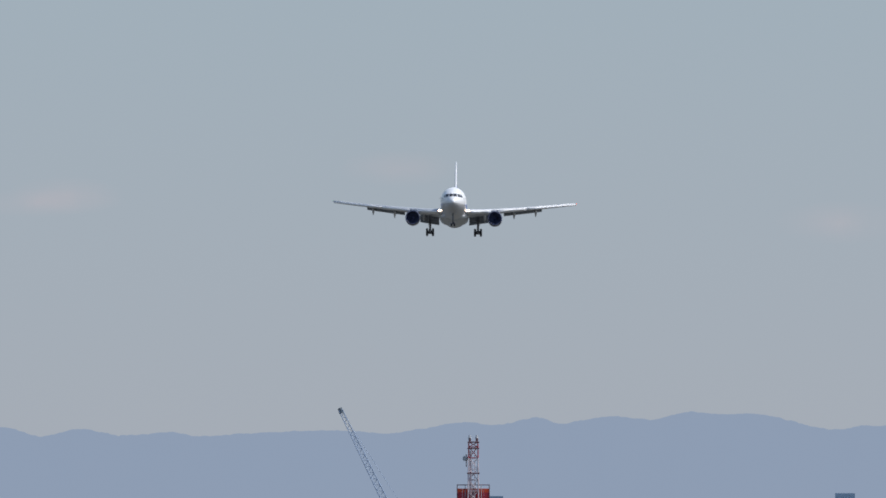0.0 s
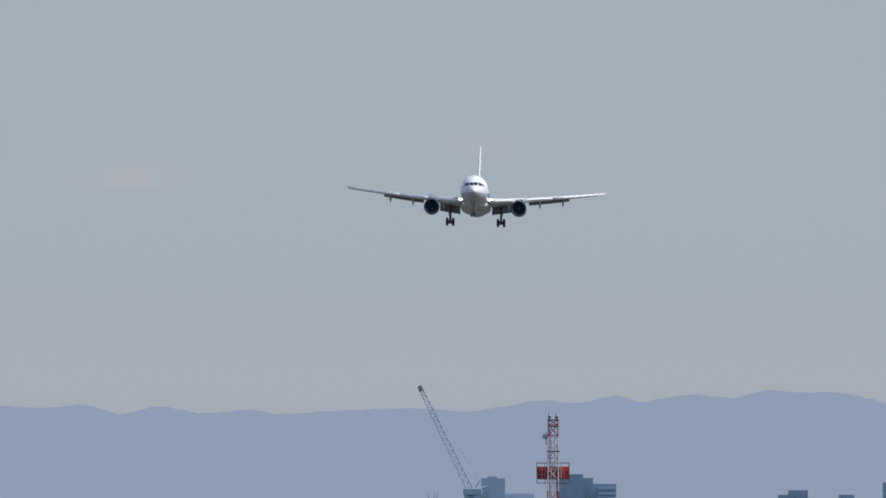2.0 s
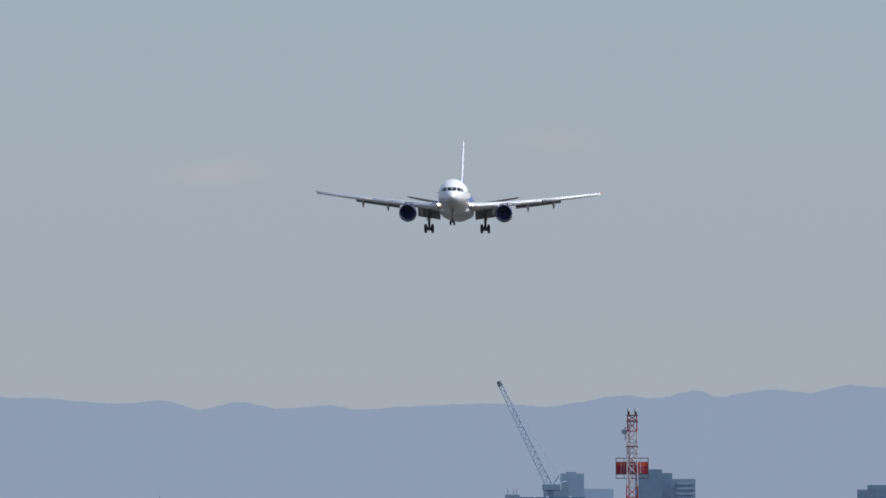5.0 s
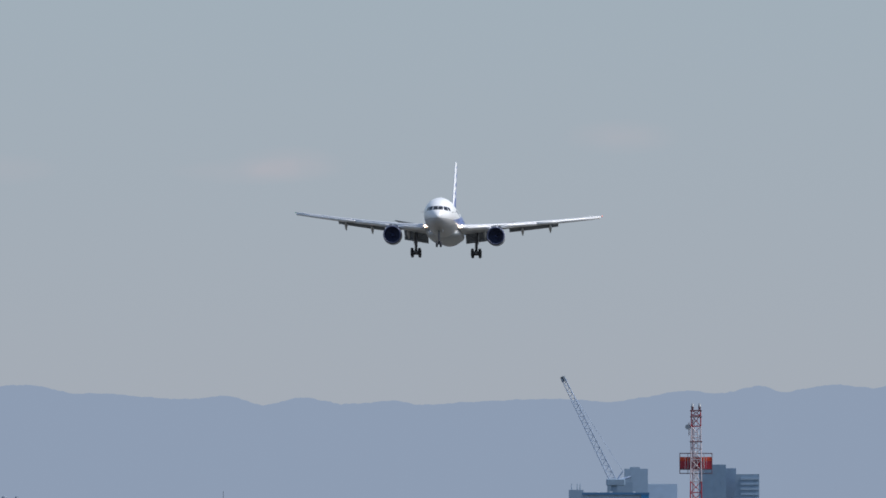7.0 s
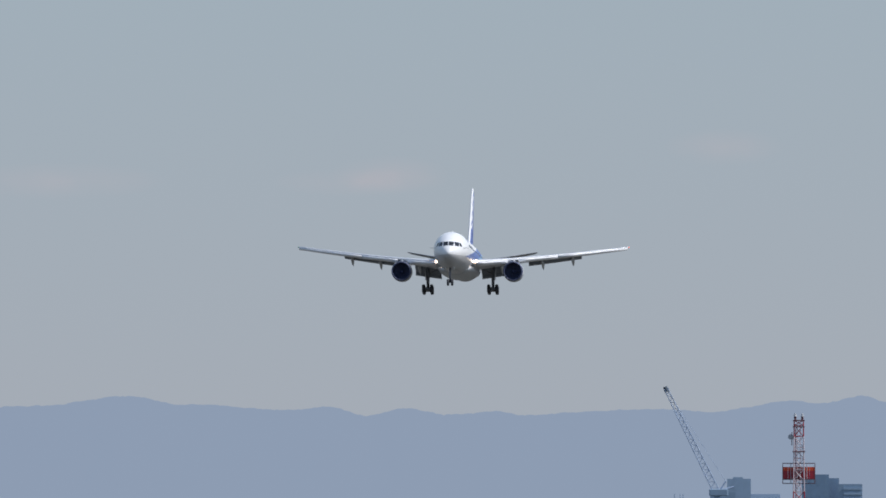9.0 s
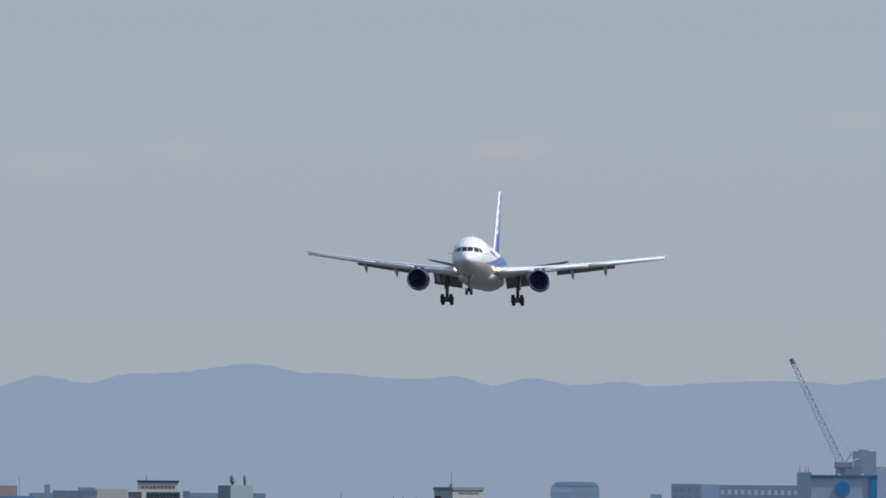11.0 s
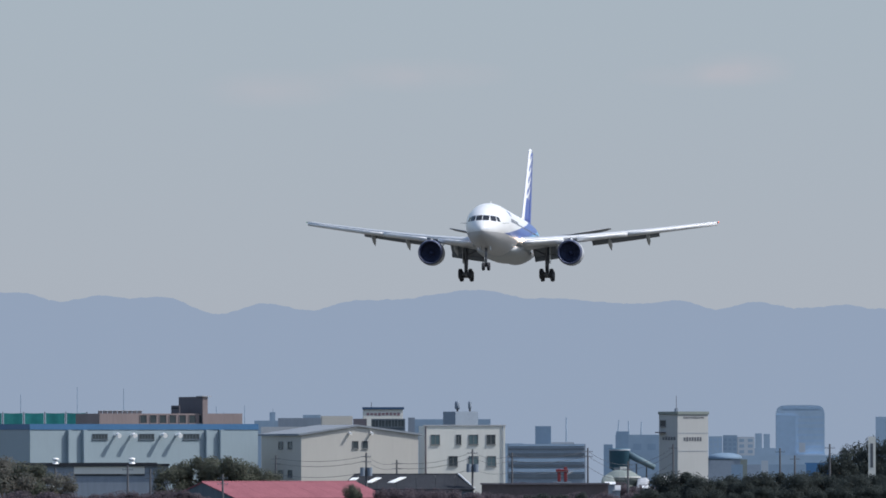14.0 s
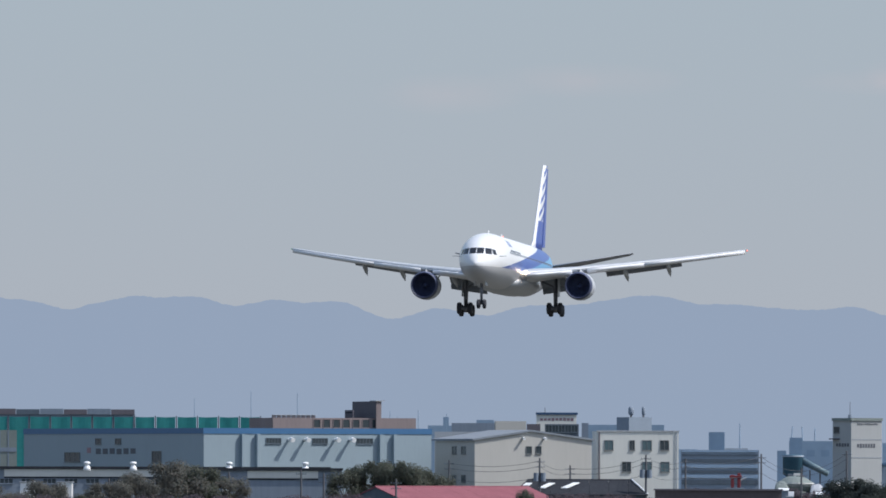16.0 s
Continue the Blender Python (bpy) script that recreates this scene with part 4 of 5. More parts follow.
    part("rim", loft(bmesh.new(), [[(q * math.cos(2 * math.pi * i / n), q * math.sin(2 * math.pi * i / n), z) for i in range(n)] for z, q in ((lift(781, 2120), r * 1.08), (lift(778.5, 2120), r * 1.08))]), "haze_white", t)
    part("conveyor", rod(bmesh.new(), (r * 0.9, 0, lift(788, 2120)), (62 * kx, -1, lift(811, 2120)), 0.62, 0.5, 12), "conveyor_teal", t, "teal conveyor tube", True)
    for b in (1200, 1218):
        part("trestle", rod(bmesh.new(), ((b - 1170) * kx, -0.5, 0), ((b - 1170) * kx, -0.5, lift(804, 2120)), 0.12), "pole", t)
    for b, w, e, m in ((1150, 12, 824, "pale_green"), (1212, 12, 829, "trim"), (1250, 7, 826, "bare"), (1256, 6, 826, "white_wall")):
        x, y = spot(b, 2080)
        ww, zt = w * 2080 / RAD, lift(e, 2080)
        bm = bmesh.new()
        n2, rise = 10, min(1.8, zt * 0.4)
        loft(bm, [[(xx, 3.5 - 3.5 * math.cos(math.pi * i / n2), zt - rise + rise * kk * math.sin(math.pi * i / n2)) for i in range(n2 + 1)] + [(xx, 7, -0.2), (xx, 0, -0.2)] for xx, kk in ((-ww, 0.45), (-ww * 0.8, 0.85), (-ww * 0.4, 1.0), (ww * 0.4, 1.0), (ww * 0.8, 0.85), (ww, 0.45))])
        tagged(part("dome_shed", bm, m), "pale round-roofed yard shed", "shed", "yard sheds").location = (x, y, 0)
    x, y = spot(1174, 2085)
    t = thing("aggregate_hopper", "pale green conical hopper with a flat rim and roof boxes", "hopper", "", pose(x, y, 0))
    k2, n = 2085 / RAD, 18
    bm = loft(bmesh.new(), [[(q * k2 * math.cos(2 * math.pi * i / n), q * k2 * math.sin(2 * math.pi * i / n), lift(e, 2085)) for i in range(n)] for e, q in ((872, 24), (842, 26), (833, 32), (828, 33), (826, 31), (819, 21), (815, 12))])
    part("bin", bm, "pale_green", t)
    part("rim", loft(bmesh.new(), [[(q * k2 * math.cos(2 * math.pi * i / n), q * k2 * math.sin(2 * math.pi * i / n), lift(e, 2085)) for i in range(n)] for e, q in ((829, 34), (827, 34))]), "white_wall", t, "white rim")
    for dx, w, e0, e1, m in ((-9, 5, 818, 811, "shed_wall"), (3, 6, 816, 810, "white_wall"), (12, 3, 820, 813, "dark_brick")):
        part("roof_box", box(bmesh.new(), (dx - w) * k2, (dx + w) * k2, -0.5, 0.5, lift(e0, 2085), lift(e1, 2085), 0.05), m, t)
    for b0, b1, e0, e1, m in ((1144, 1163, 841, 837, "bare"), (1158, 1172, 852, 843, "trim"), (1210, 1224, 848, 844, "bare")):
        x, y = spot(b0, 1990)
        k2 = 1990 / RAD
        r = thing("lean_to", "small yard lean-to with a pale sheet roof", "shed", "yard sheds", pose(x, y, 0))
        a = [(0, 0, lift(e0, 1990)), ((b1 - b0) * k2, 0, lift(e0, 1990)), ((b1 - b0) * k2, 3, lift(e1, 1990)), (0, 3, lift(e1, 1990))]
        part("roof_sheet", loft(bmesh.new(), [a, [(p[0], p[1], p[2] + 0.08) for p in a]]), m, r)
        part("wall", box(bmesh.new(), 0.1, (b1 - b0) * k2 - 0.1, 0.15, 2.9, -0.1, lift(e0, 1990) - 0.02), "grey_wall", r)
    x, y = spot(1068, 2060)
    t = thing("loader", "small red yard machine with two uprights and an arm", "machine", "", pose(x, y, 0))
    part("chassis", box(bmesh.new(), -1.6, 1.6, -1, 1, 0, lift(836, 2060), 0.15), "shed_wall", t, "dark chassis")
    for x0 in (-0.75, 0.35):
        part("upright", box(bmesh.new(), x0, x0 + 0.55, -0.3, 0.3, lift(836, 2060), lift(813 if x0 < 0 else 810, 2060), 0.06), "machine_red", t, "red steel upright")
    part("cross_beam", box(bmesh.new(), -1.0, 1.1, -0.34, 0.34, lift(819, 2060), lift(814, 2060), 0.05), "machine_red", t, "red cross beam")
    part("arm", rod(bmesh.new(), (0.6, 0, lift(824, 2060)), (1.9, 0, lift(818, 2060)), 0.16, 0.12), "trim", t, "pale arm")

    # tall plant tower with signage
    s = Site("plant_tower", "tall white plant tower with dark plain sign bars", "tower", 1240, 1273, 1327, 2100, 30)
    s.body(714, "tower_wall")
    s.slab("cornice", "pale_green", -0.1, s.w + 0.1, s.z(717), s.z(712), 0.2, 0, "front", "grey-green cornice")
    s.slab("cornice", "pale_green", 0, s.dep, s.z(717), s.z(712), 0.2, 0, "left", "grey-green cornice")
    for e in (750, 782):
        s.slab("ledge", "grey_wall", -0.02, s.w + 0.02, s.z(e + 0.8), s.z(e), 0.04)
    s.bars("sign_bar", 1283, 1316, 757, 765, 7, "sign_ink", "front", "dark plain sign bar", 2)
    s.bars("sign_bar", 1283, 1320, 721, 725, 11, "sign_ink", "front", "dark plain sign bar", 4)
    s.bars("sign_bar", 1246, 1270, 756, 763, 5, "sign_ink", "left", "dark plain sign bar", 6)
    part("roof_pole", rod(bmesh.new(), (s.x(1281), 2, s.z(713)), (s.x(1281), 2, s.z(684)), 0.06, 0.04), "pole", s.ob)
    part("roof_cap", rod(bmesh.new(), (s.x(1281), 2, s.z(713)), (s.x(1281), 2, s.z(706)), 0.4, 0.3), "grey_wall", s.ob)
    s.slab("platform", "dark_brick", s.dep - 2.4, s.dep, s.z(750), s.z(748), 0.8, 0, "left")
    s.window(1243, 1252, 728, 738, "pane", "left", 0)

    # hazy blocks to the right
    simple("far_block", "apartment block far off, tinted blue-grey for haze", 1328, 1328, 1352, 756, 3300, 0, "haze_blue", 12, "haze_slate", (4, 3, 758, 790, "haze_tower"), "far blocks")
    simple("far_block", "apartment block far off, tinted blue-grey for haze", 1353, 1353, 1378, 754, 3250, 0, "haze_slate", 12, "haze_slate", (4, 3, 758, 790, "haze_pane"), "far blocks")
    simple("far_block", "pale apartment block with dark windows", 1378, 1379, 1409, 757, 3000, 4, "haze_white", 12, "haze_slate", (4, 2, 758, 798, "haze_slate"), "far blocks")
    simple("far_block", "dim slim block far off", 1410, 1410, 1422, 751, 3400, 0, "haze_blue", 12, "haze_slate", None, "far blocks")
    simple("far_block", "dim slim block far off", 1425, 1425, 1436, 752, 3400, 0, "haze_blue", 12, "haze_slate", None, "far blocks")
    simple("far_block", "dim low block far off", 1405, 1405, 1447, 777, 3100, 0, "haze_blue", 12, "haze_slate", None, "far blocks")
    simple("far_block", "low pale roofs far off", 1330, 1330, 1620, 790, 2900, 0, "haze_blue", 12, "haze_slate", None, "far blocks")
    for b0, b1, e, m in ((1330, 1372, 799, "haze_grey"), (1368, 1388, 806, "haze_dark"), (1384, 1396, 797, "pale_green"), (1396, 1420, 806, "haze_grey"), (1421, 1433, 799, "haze_white"), (1434, 1500, 806, "haze_slate"), (1498, 1542, 803, "blue_band"), (1542, 1562, 808, "haze_grey")):
        simple("low_roof", "low dim roofs behind the trees", b0, b0, b1, e, 2300 + b0 % 9 * 8, 0, m, 12, "grey_wall")
    # arched roof beside the plant tower
    a = Site("arched_hall", "low hall with an arched roof, tinted slate for haze", "building", 1326, 1326, 1388, 2420, 0, 14, "town blocks")
    arch = [(a.w * (0.5 - 0.5 * math.cos(math.pi * i / 12)), a.z(797) + (a.z(785) - a.z(797)) * math.sin(math.pi * i / 12) ** 0.7) for i in range(13)]
    part("wall", box(bmesh.new(), 0.1, a.w - 0.1, 0.2, 13.8, -0.3, a.z(797)), "haze_grey", a.ob)
    part("roof", loft(bmesh.new(), [[(x, y, z) for x, z in arch] for y in (0.0, 14.0)]), "haze_dark", a.ob, "arched roof tinted slate for haze", True)
    for b, e0, e1, ln in ((1160, 772, 727, 9), (1192, 750, 728, -6), (1076, 772, 722, 0), (1205, 752, 730, 4)):
        x, y = spot(b, 3000)
        k3 = 3000 / RAD
        m = tagged(part("far_derrick", rod(bmesh.new(), (0, 0, 0), (ln * k3, 0, lift(e1, 3000)), 0.3, 0.12), "haze_blue"), "faint thin derrick far off in haze", "derrick", "far derricks")
        m.location = (x, y, 0)
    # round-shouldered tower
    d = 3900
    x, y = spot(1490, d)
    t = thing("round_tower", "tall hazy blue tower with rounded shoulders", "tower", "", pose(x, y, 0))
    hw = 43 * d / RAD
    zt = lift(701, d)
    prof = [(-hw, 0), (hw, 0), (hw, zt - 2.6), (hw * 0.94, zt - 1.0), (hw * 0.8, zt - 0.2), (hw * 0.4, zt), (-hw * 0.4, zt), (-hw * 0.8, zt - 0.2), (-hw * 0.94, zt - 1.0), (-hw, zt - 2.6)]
    part("wall", loft(bmesh.new(), [[(px, yy, pz) for px, pz in prof] for yy in (0, 14)]), "haze_blue", t)
    part("crown_band", box(bmesh.new(), -hw * 0.72, hw * 0.84, -0.06, 0, zt - 1.3, zt - 0.4), "haze_tower", t)
    part("side_bay", box(bmesh.new(), -hw, -hw * 0.18, -0.6, 0, 0, zt - 3.2), "haze_tower", t)
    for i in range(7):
        part("floor_band", box(bmesh.new(), -hw * 0.15, hw * 0.96, -0.015, 0, zt - 4.2 - i * 1.9, zt - 3.6 - i * 1.9), "haze_tower", t)
    part("podium", box(bmesh.new(), -hw * 0.1, hw * 1.05, -3, 0, 0, lift(788, d)), "haze_pale", t)
    part("lit_panel", box(bmesh.new(), hw * -0.05, hw * 0.2, -3.4, -3, lift(785, d), lift(768, d)), "haze_white", t)

    # towards the mast
    simple("sign_tower", "slim white roadside sign tower with plain bars", 1610, 1610, 1623, 757, 1850, 0, "white_wall", 1.2, "trim").bars("sign_bar", 1613, 1620, 768, 812, 1, "sign_ink", "front", "dark plain sign strip")
    simple("far_block", "dim block far off, tinted slate for haze", 1623, 1623, 1643, 722, 3300, 0, "haze_blue", 12, "haze_slate", None, "far blocks")
    simple("far_block", "office block far off, tinted slate for haze", 1660, 1660, 1713, 703.5, 3200, 0, "haze_slate", 14, "haze_dark", (5, 4, 706, 780, "haze_pane"), "far blocks")
    simple("far_block", "pale end of an office block far off", 1713, 1713, 1745, 704, 3210, 0, "haze_blue", 14, "haze_dark", None, "far blocks")
    simple("glass_hall", "long low hall with a glazed front far off", 1745, 1745, 1886, 705, 3150, 0, "haze_slate", 14, "haze_dark", (2, 12, 710, 740, "haze_pale"), "far blocks")
    s = simple("plant_house", "grey block with small roof aerials", 1882, 1882, 1908, 681.5, 3000, 0, "haze_slate", 10)
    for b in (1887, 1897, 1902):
        part("aerial", rod(bmesh.new(), (s.x(b), 2, s.z(682)), (s.x(b), 2, s.z(670)), 0.12, 0.06), "haze_dark", s.ob)
    s = simple("sign_hall", "grey hall with a dark blue roof edge and round sign", 1906, 1907, 2023, 687, 2700, 3, "haze_blue", 14)
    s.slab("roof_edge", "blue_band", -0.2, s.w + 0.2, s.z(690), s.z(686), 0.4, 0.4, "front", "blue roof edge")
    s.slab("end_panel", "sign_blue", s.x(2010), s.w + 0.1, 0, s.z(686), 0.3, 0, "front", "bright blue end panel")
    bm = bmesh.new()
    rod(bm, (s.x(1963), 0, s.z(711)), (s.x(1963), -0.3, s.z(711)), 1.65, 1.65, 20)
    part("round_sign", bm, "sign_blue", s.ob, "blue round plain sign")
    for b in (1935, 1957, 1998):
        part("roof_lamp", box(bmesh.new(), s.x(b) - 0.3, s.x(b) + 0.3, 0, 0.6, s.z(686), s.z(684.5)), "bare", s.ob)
    simple("far_block", "hazy blue block beside the crane", 1980, 1980, 2022, 644, 3700, 0, "haze_blue", 14, "haze_slate", None, "far blocks")
    simple("far_block", "hazy blue roof house", 1990, 1990, 2008, 641, 3700, 0, "haze_blue", 10, "haze_slate", None, "far blocks")
    simple("far_block", "hazy blue low block", 1950, 1950, 1995, 668, 3600, 0, "haze_slate", 14, "haze_slate", None, "far blocks")
    simple("far_block", "hazy pale low block", 2020, 2020, 2074, 671, 3750, 0, "haze_pale", 14, "haze_slate", None, "far blocks")
    s = simple("far_block", "tower block beside the mast, tinted slate for haze", 2112, 2112, 2160, 636.5, 3400, 0, "haze_dark", 14, "haze_dark", (4, 4, 640, 720, "haze_pane"), "far blocks")
    s = simple("far_block", "block with pale balcony bands, tinted slate for haze", 2158, 2158, 2178, 643, 3420, 0, "haze_slate", 14, "haze_dark", None, "far blocks")
    s = simple("far_block", "block with pale balcony bands, tinted slate for haze", 2177, 2177, 2219, 653.5, 3400, 0, "haze_slate", 14, "haze_dark", None, "far blocks")
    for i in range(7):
        s.slab("balcony", "haze_blue", s.x(2186), s.x(2218), s.z(663.5 + i * 9), s.z(659.5 + i * 9), 0.25)
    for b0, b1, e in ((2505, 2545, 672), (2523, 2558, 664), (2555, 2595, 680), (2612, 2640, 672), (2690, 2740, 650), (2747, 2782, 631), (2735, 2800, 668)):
        simple("far_block", "hazy slate block far off", b0, b0, b1, e, 3600 + b0 % 7 * 20, 0, "haze_slate", 14, "haze_slate", (4, 4, e + 4, e + 60, "haze_pane"), "far blocks")
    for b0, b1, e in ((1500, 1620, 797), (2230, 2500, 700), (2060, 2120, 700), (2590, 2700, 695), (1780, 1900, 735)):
        simple("far_block", "low hazy town roofs far off", b0, b0, b1, e, 3500, 0, "haze_slate", 14, "haze_slate", None, "far blocks")


def crane():
    d = 3500
    k = d / RAD
    x, y = spot(1962, d)
    base, top = lift(668, d), lift(484, d)
    t = thing("tower_crane", "grey luffing tower crane far off in the haze", "crane", "", pose(x, y, 0))
    part("tower", box(bmesh.new(), -0.9, 0.9, 0, 1.8, 0, base), "haze_slate", t)
    part("machine_deck", box(bmesh.new(), -2.2, 3.2, -0.5, 2.3, base - 1.0, base + 1.0, 0.2), "haze_slate", t)
    part("counter_jib", rod(bmesh.new(), (1, 1, base + 0.5), (30 * k, 1, base + 16 * k * 0.6), 0.4, 0.3), "crane_haze", t)
    part("back_stay", rod(bmesh.new(), (0.5, 1, base), (16 * k, 1, base + 3.2), 0.25, 0.2), "crane_haze", t)
    a, b = Vector((0, 0.8, base)), Vector((-90 * k, 0.8, top))
    dv = (b - a)
    side = Vector((dv.z, 0, -dv.x)).normalized()
    n = 34
    bm = bmesh.new()
    for yy in (-0.5, 0.5):
        for sg in (-1, 1):
            rod(bm, a + side * 0.9 * sg + Vector((0, yy, 0)), b + side * 0.5 * sg + Vector((0, yy, 0)), 0.17, 0.13, 6)
    for i in range(n):
        p0, p1 = a + dv * (i / n), a + dv * ((i + 1) / n)
        w0, w1 = 0.9 - 0.4 * i / n, 0.9 - 0.4 * (i + 1) / n
        sg = 1 if i % 2 else -1
        for yy in (-0.5, 0.5):
            rod(bm, p0 + side * w0 * sg + Vector((0, yy, 0)), p1 - side * w1 * sg + Vector((0, yy, 0)), 0.08, 0.08, 5)
    part("boom", bm, "crane_haze", t, "lattice boom")
    part("boom_head", rod(bmesh.new(), b - dv.normalized() * 1.0, b + dv.normalized() * 0.6, 0.8, 0.6), "shed_wall", t, "dark boom head")
    part("pendant", rod(bmesh.new(), (16 * k, 1, base + 3.2), tuple(b), 0.05, 0.05, 5), "crane_haze", t)


def light_mast():
    """Red and white lattice mast with a red railed platform and two lamps on top."""
    d = 1700
    k = d / RAD
    x, y = spot(2107, d)
    t = thing("lattice_mast", "red and white lattice mast with a red railed platform", "mast", "", pose(x, y, 0, 0, 0, -2))
    top = lift(541, d)
    w0, w1 = 10.5 * k, 8.0 * k

    def half(z):
        return w0 + (w1 - w0) * min(1, max(0, (z - 12) / (top - 12))) if z > 12 else w0 + (12 - z) * 0.02

    bay, z, i = 1.55, 0.0, 0
    while z < top - 0.2:
        z1 = min(z + bay, top)
        e = 800 - (z - 8) / k
        mat = "mast_red" if (e < 577 or 667 < e < 720 or e > 800) else "mast_white"
        h0, h1 = half(z), half(z1)
        bm = bmesh.new()
        cs = ((-1, -1), (1, -1), (1, 1), (-1, 1))
        for a in range(4):
            p, q = cs[a], cs[(a + 1) % 4]
            rod(bm, (p[0] * h0, p[1] * h0, z), (p[0] * h1, p[1] * h1, z1), 0.09, 0.09, 6)
            rod(bm, (p[0] * h0, p[1] * h0, z), (q[0] * h1, q[1] * h1, z1), 0.05, 0.05, 5)
            rod(bm, (q[0] * h0, q[1] * h0, z), (p[0] * h1, p[1] * h1, z1), 0.05, 0.05, 5)
            rod(bm, (p[0] * h0, p[1] * h0, z), (q[0] * h0, q[1] * h0, z), 0.06, 0.06, 5)
        part("lattice_bay", bm, mat, t, "red lattice bay" if mat == "mast_red" else "white lattice bay")
        z = z1
    for e in (541, 552, 596):
        zz = lift(e, d)
        h = half(zz) + 0.12
        bm = bmesh.new()
        for a, b in (((-h, -h), (h, -h)), ((h, -h), (h, h)), ((h, h), (-h, h)), ((-h, h), (-h, -h))):
            rod(bm, (*a, zz), (*b, zz), 0.09)
        part("ring_beam", bm, "mast_steel", t, "dark ring beam")
    for sx in (-1, 1):
        lamp = part("beacon", rod(bmesh.new(), (sx * 0.5, 0, top), (sx * 0.5, 0, top + 0.55), 0.14, 0.2, 10), "mast_steel", t, "dark lamp on the mast top")
        part("cap", rod(bmesh.new(), (sx * 0.5, 0, top + 0.55), (sx * 0.5, 0, top + 1.0), 0.22, 0.12, 10), "trim", lamp, "pale lamp cap")
    # ladder up the inside, with a cable tray, and the dish
    bm = bmesh.new()
    for sx in (-0.22, 0.22):
        rod(bm, (sx, 0.2, 0), (sx, 0.2, top - 0.6), 0.045, 0.045, 5)
    for i in range(int(top / 0.62)):
        rod(bm, (-0.22, 0.2, 0.4 + i * 0.62), (0.22, 0.2, 0.4 + i * 0.62), 0.03, 0.03, 4)
    part("ladder", bm, "mast_white", t, "pale inner ladder")
    part("cable_tray", box(bmesh.new(), -0.52, -0.36, 0.1, 0.2, 0, top - 1.2), "mast_pink", t, "faded pink cable tray")
    part("dish", rod(bmesh.new(), (-half(lift(570, d)) - 0.35, -0.2, lift(570, d)), (-half(lift(570, d)) - 0.55, -0.5, lift(570, d)), 0.36, 0.36, 16), "trim", t, "small pale dish")
    part("dish_bracket", rod(bmesh.new(), (-half(25) - 0.3, 0, lift(585, d)), (-half(25) - 0.3, 0, lift(562, d)), 0.06), "mast_steel", t)
    # platform: rails above, red drum panels, rails below
    r = 28.5 * k
    for e0, e1, m, lab in ((623, 630, "mast_orange", "orange panel"), (630, 644, "mast_red", "red panel")):
        for i in range(6):
            x0, x1 = -r + i * r / 3, -r + (i + 1) * r / 3 - 0.03
            part("panel", box(bmesh.new(), x0, x1, 0.85, 0.92, lift(e1, d), lift(e0, d), 0.01), m, t, lab)
            part("panel", box(bmesh.new(), x0, x1, 3.68, 3.75, lift(e1, d), lift(e0, d), 0.01), m, t, lab)
        for sx in (-1, 1):
            part("panel", box(bmesh.new(), sx * r - 0.04, sx * r + 0.04, 0.94, 3.66, lift(e1, d), lift(e0, d), 0.01), m, t, lab)
    part("deck", box(bmesh.new(), -r, r, 0.6, 3.7, lift(645.5, d), lift(644, d)), "mast_steel", t, "dark deck")
    for e, m in ((616.5, "mast_steel"), (652, "mast_steel"), (645, "trim")):
        zz = lift(e, d)
        bm = bmesh.new()
        for a, b in (((-r, 0.85), (r, 0.85)), ((r, 0.85), (r, 3.75)), ((r, 3.75), (-r, 3.75)), ((-r, 3.75), (-r, 0.85))):
            rod(bm, (*a, zz), (*b, zz), 0.05)
        part("rail", bm, m, t)
    for i in range(5):
        for yy in (0.85, 3.75):
            xx = -r + i * r / 2
            part("rail_post", rod(bmesh.new(), (xx, yy, lift(652, d)), (xx, yy, lift(616.5, d)), 0.05), "mast_steel" if i in (0, 4) else "trim", t)


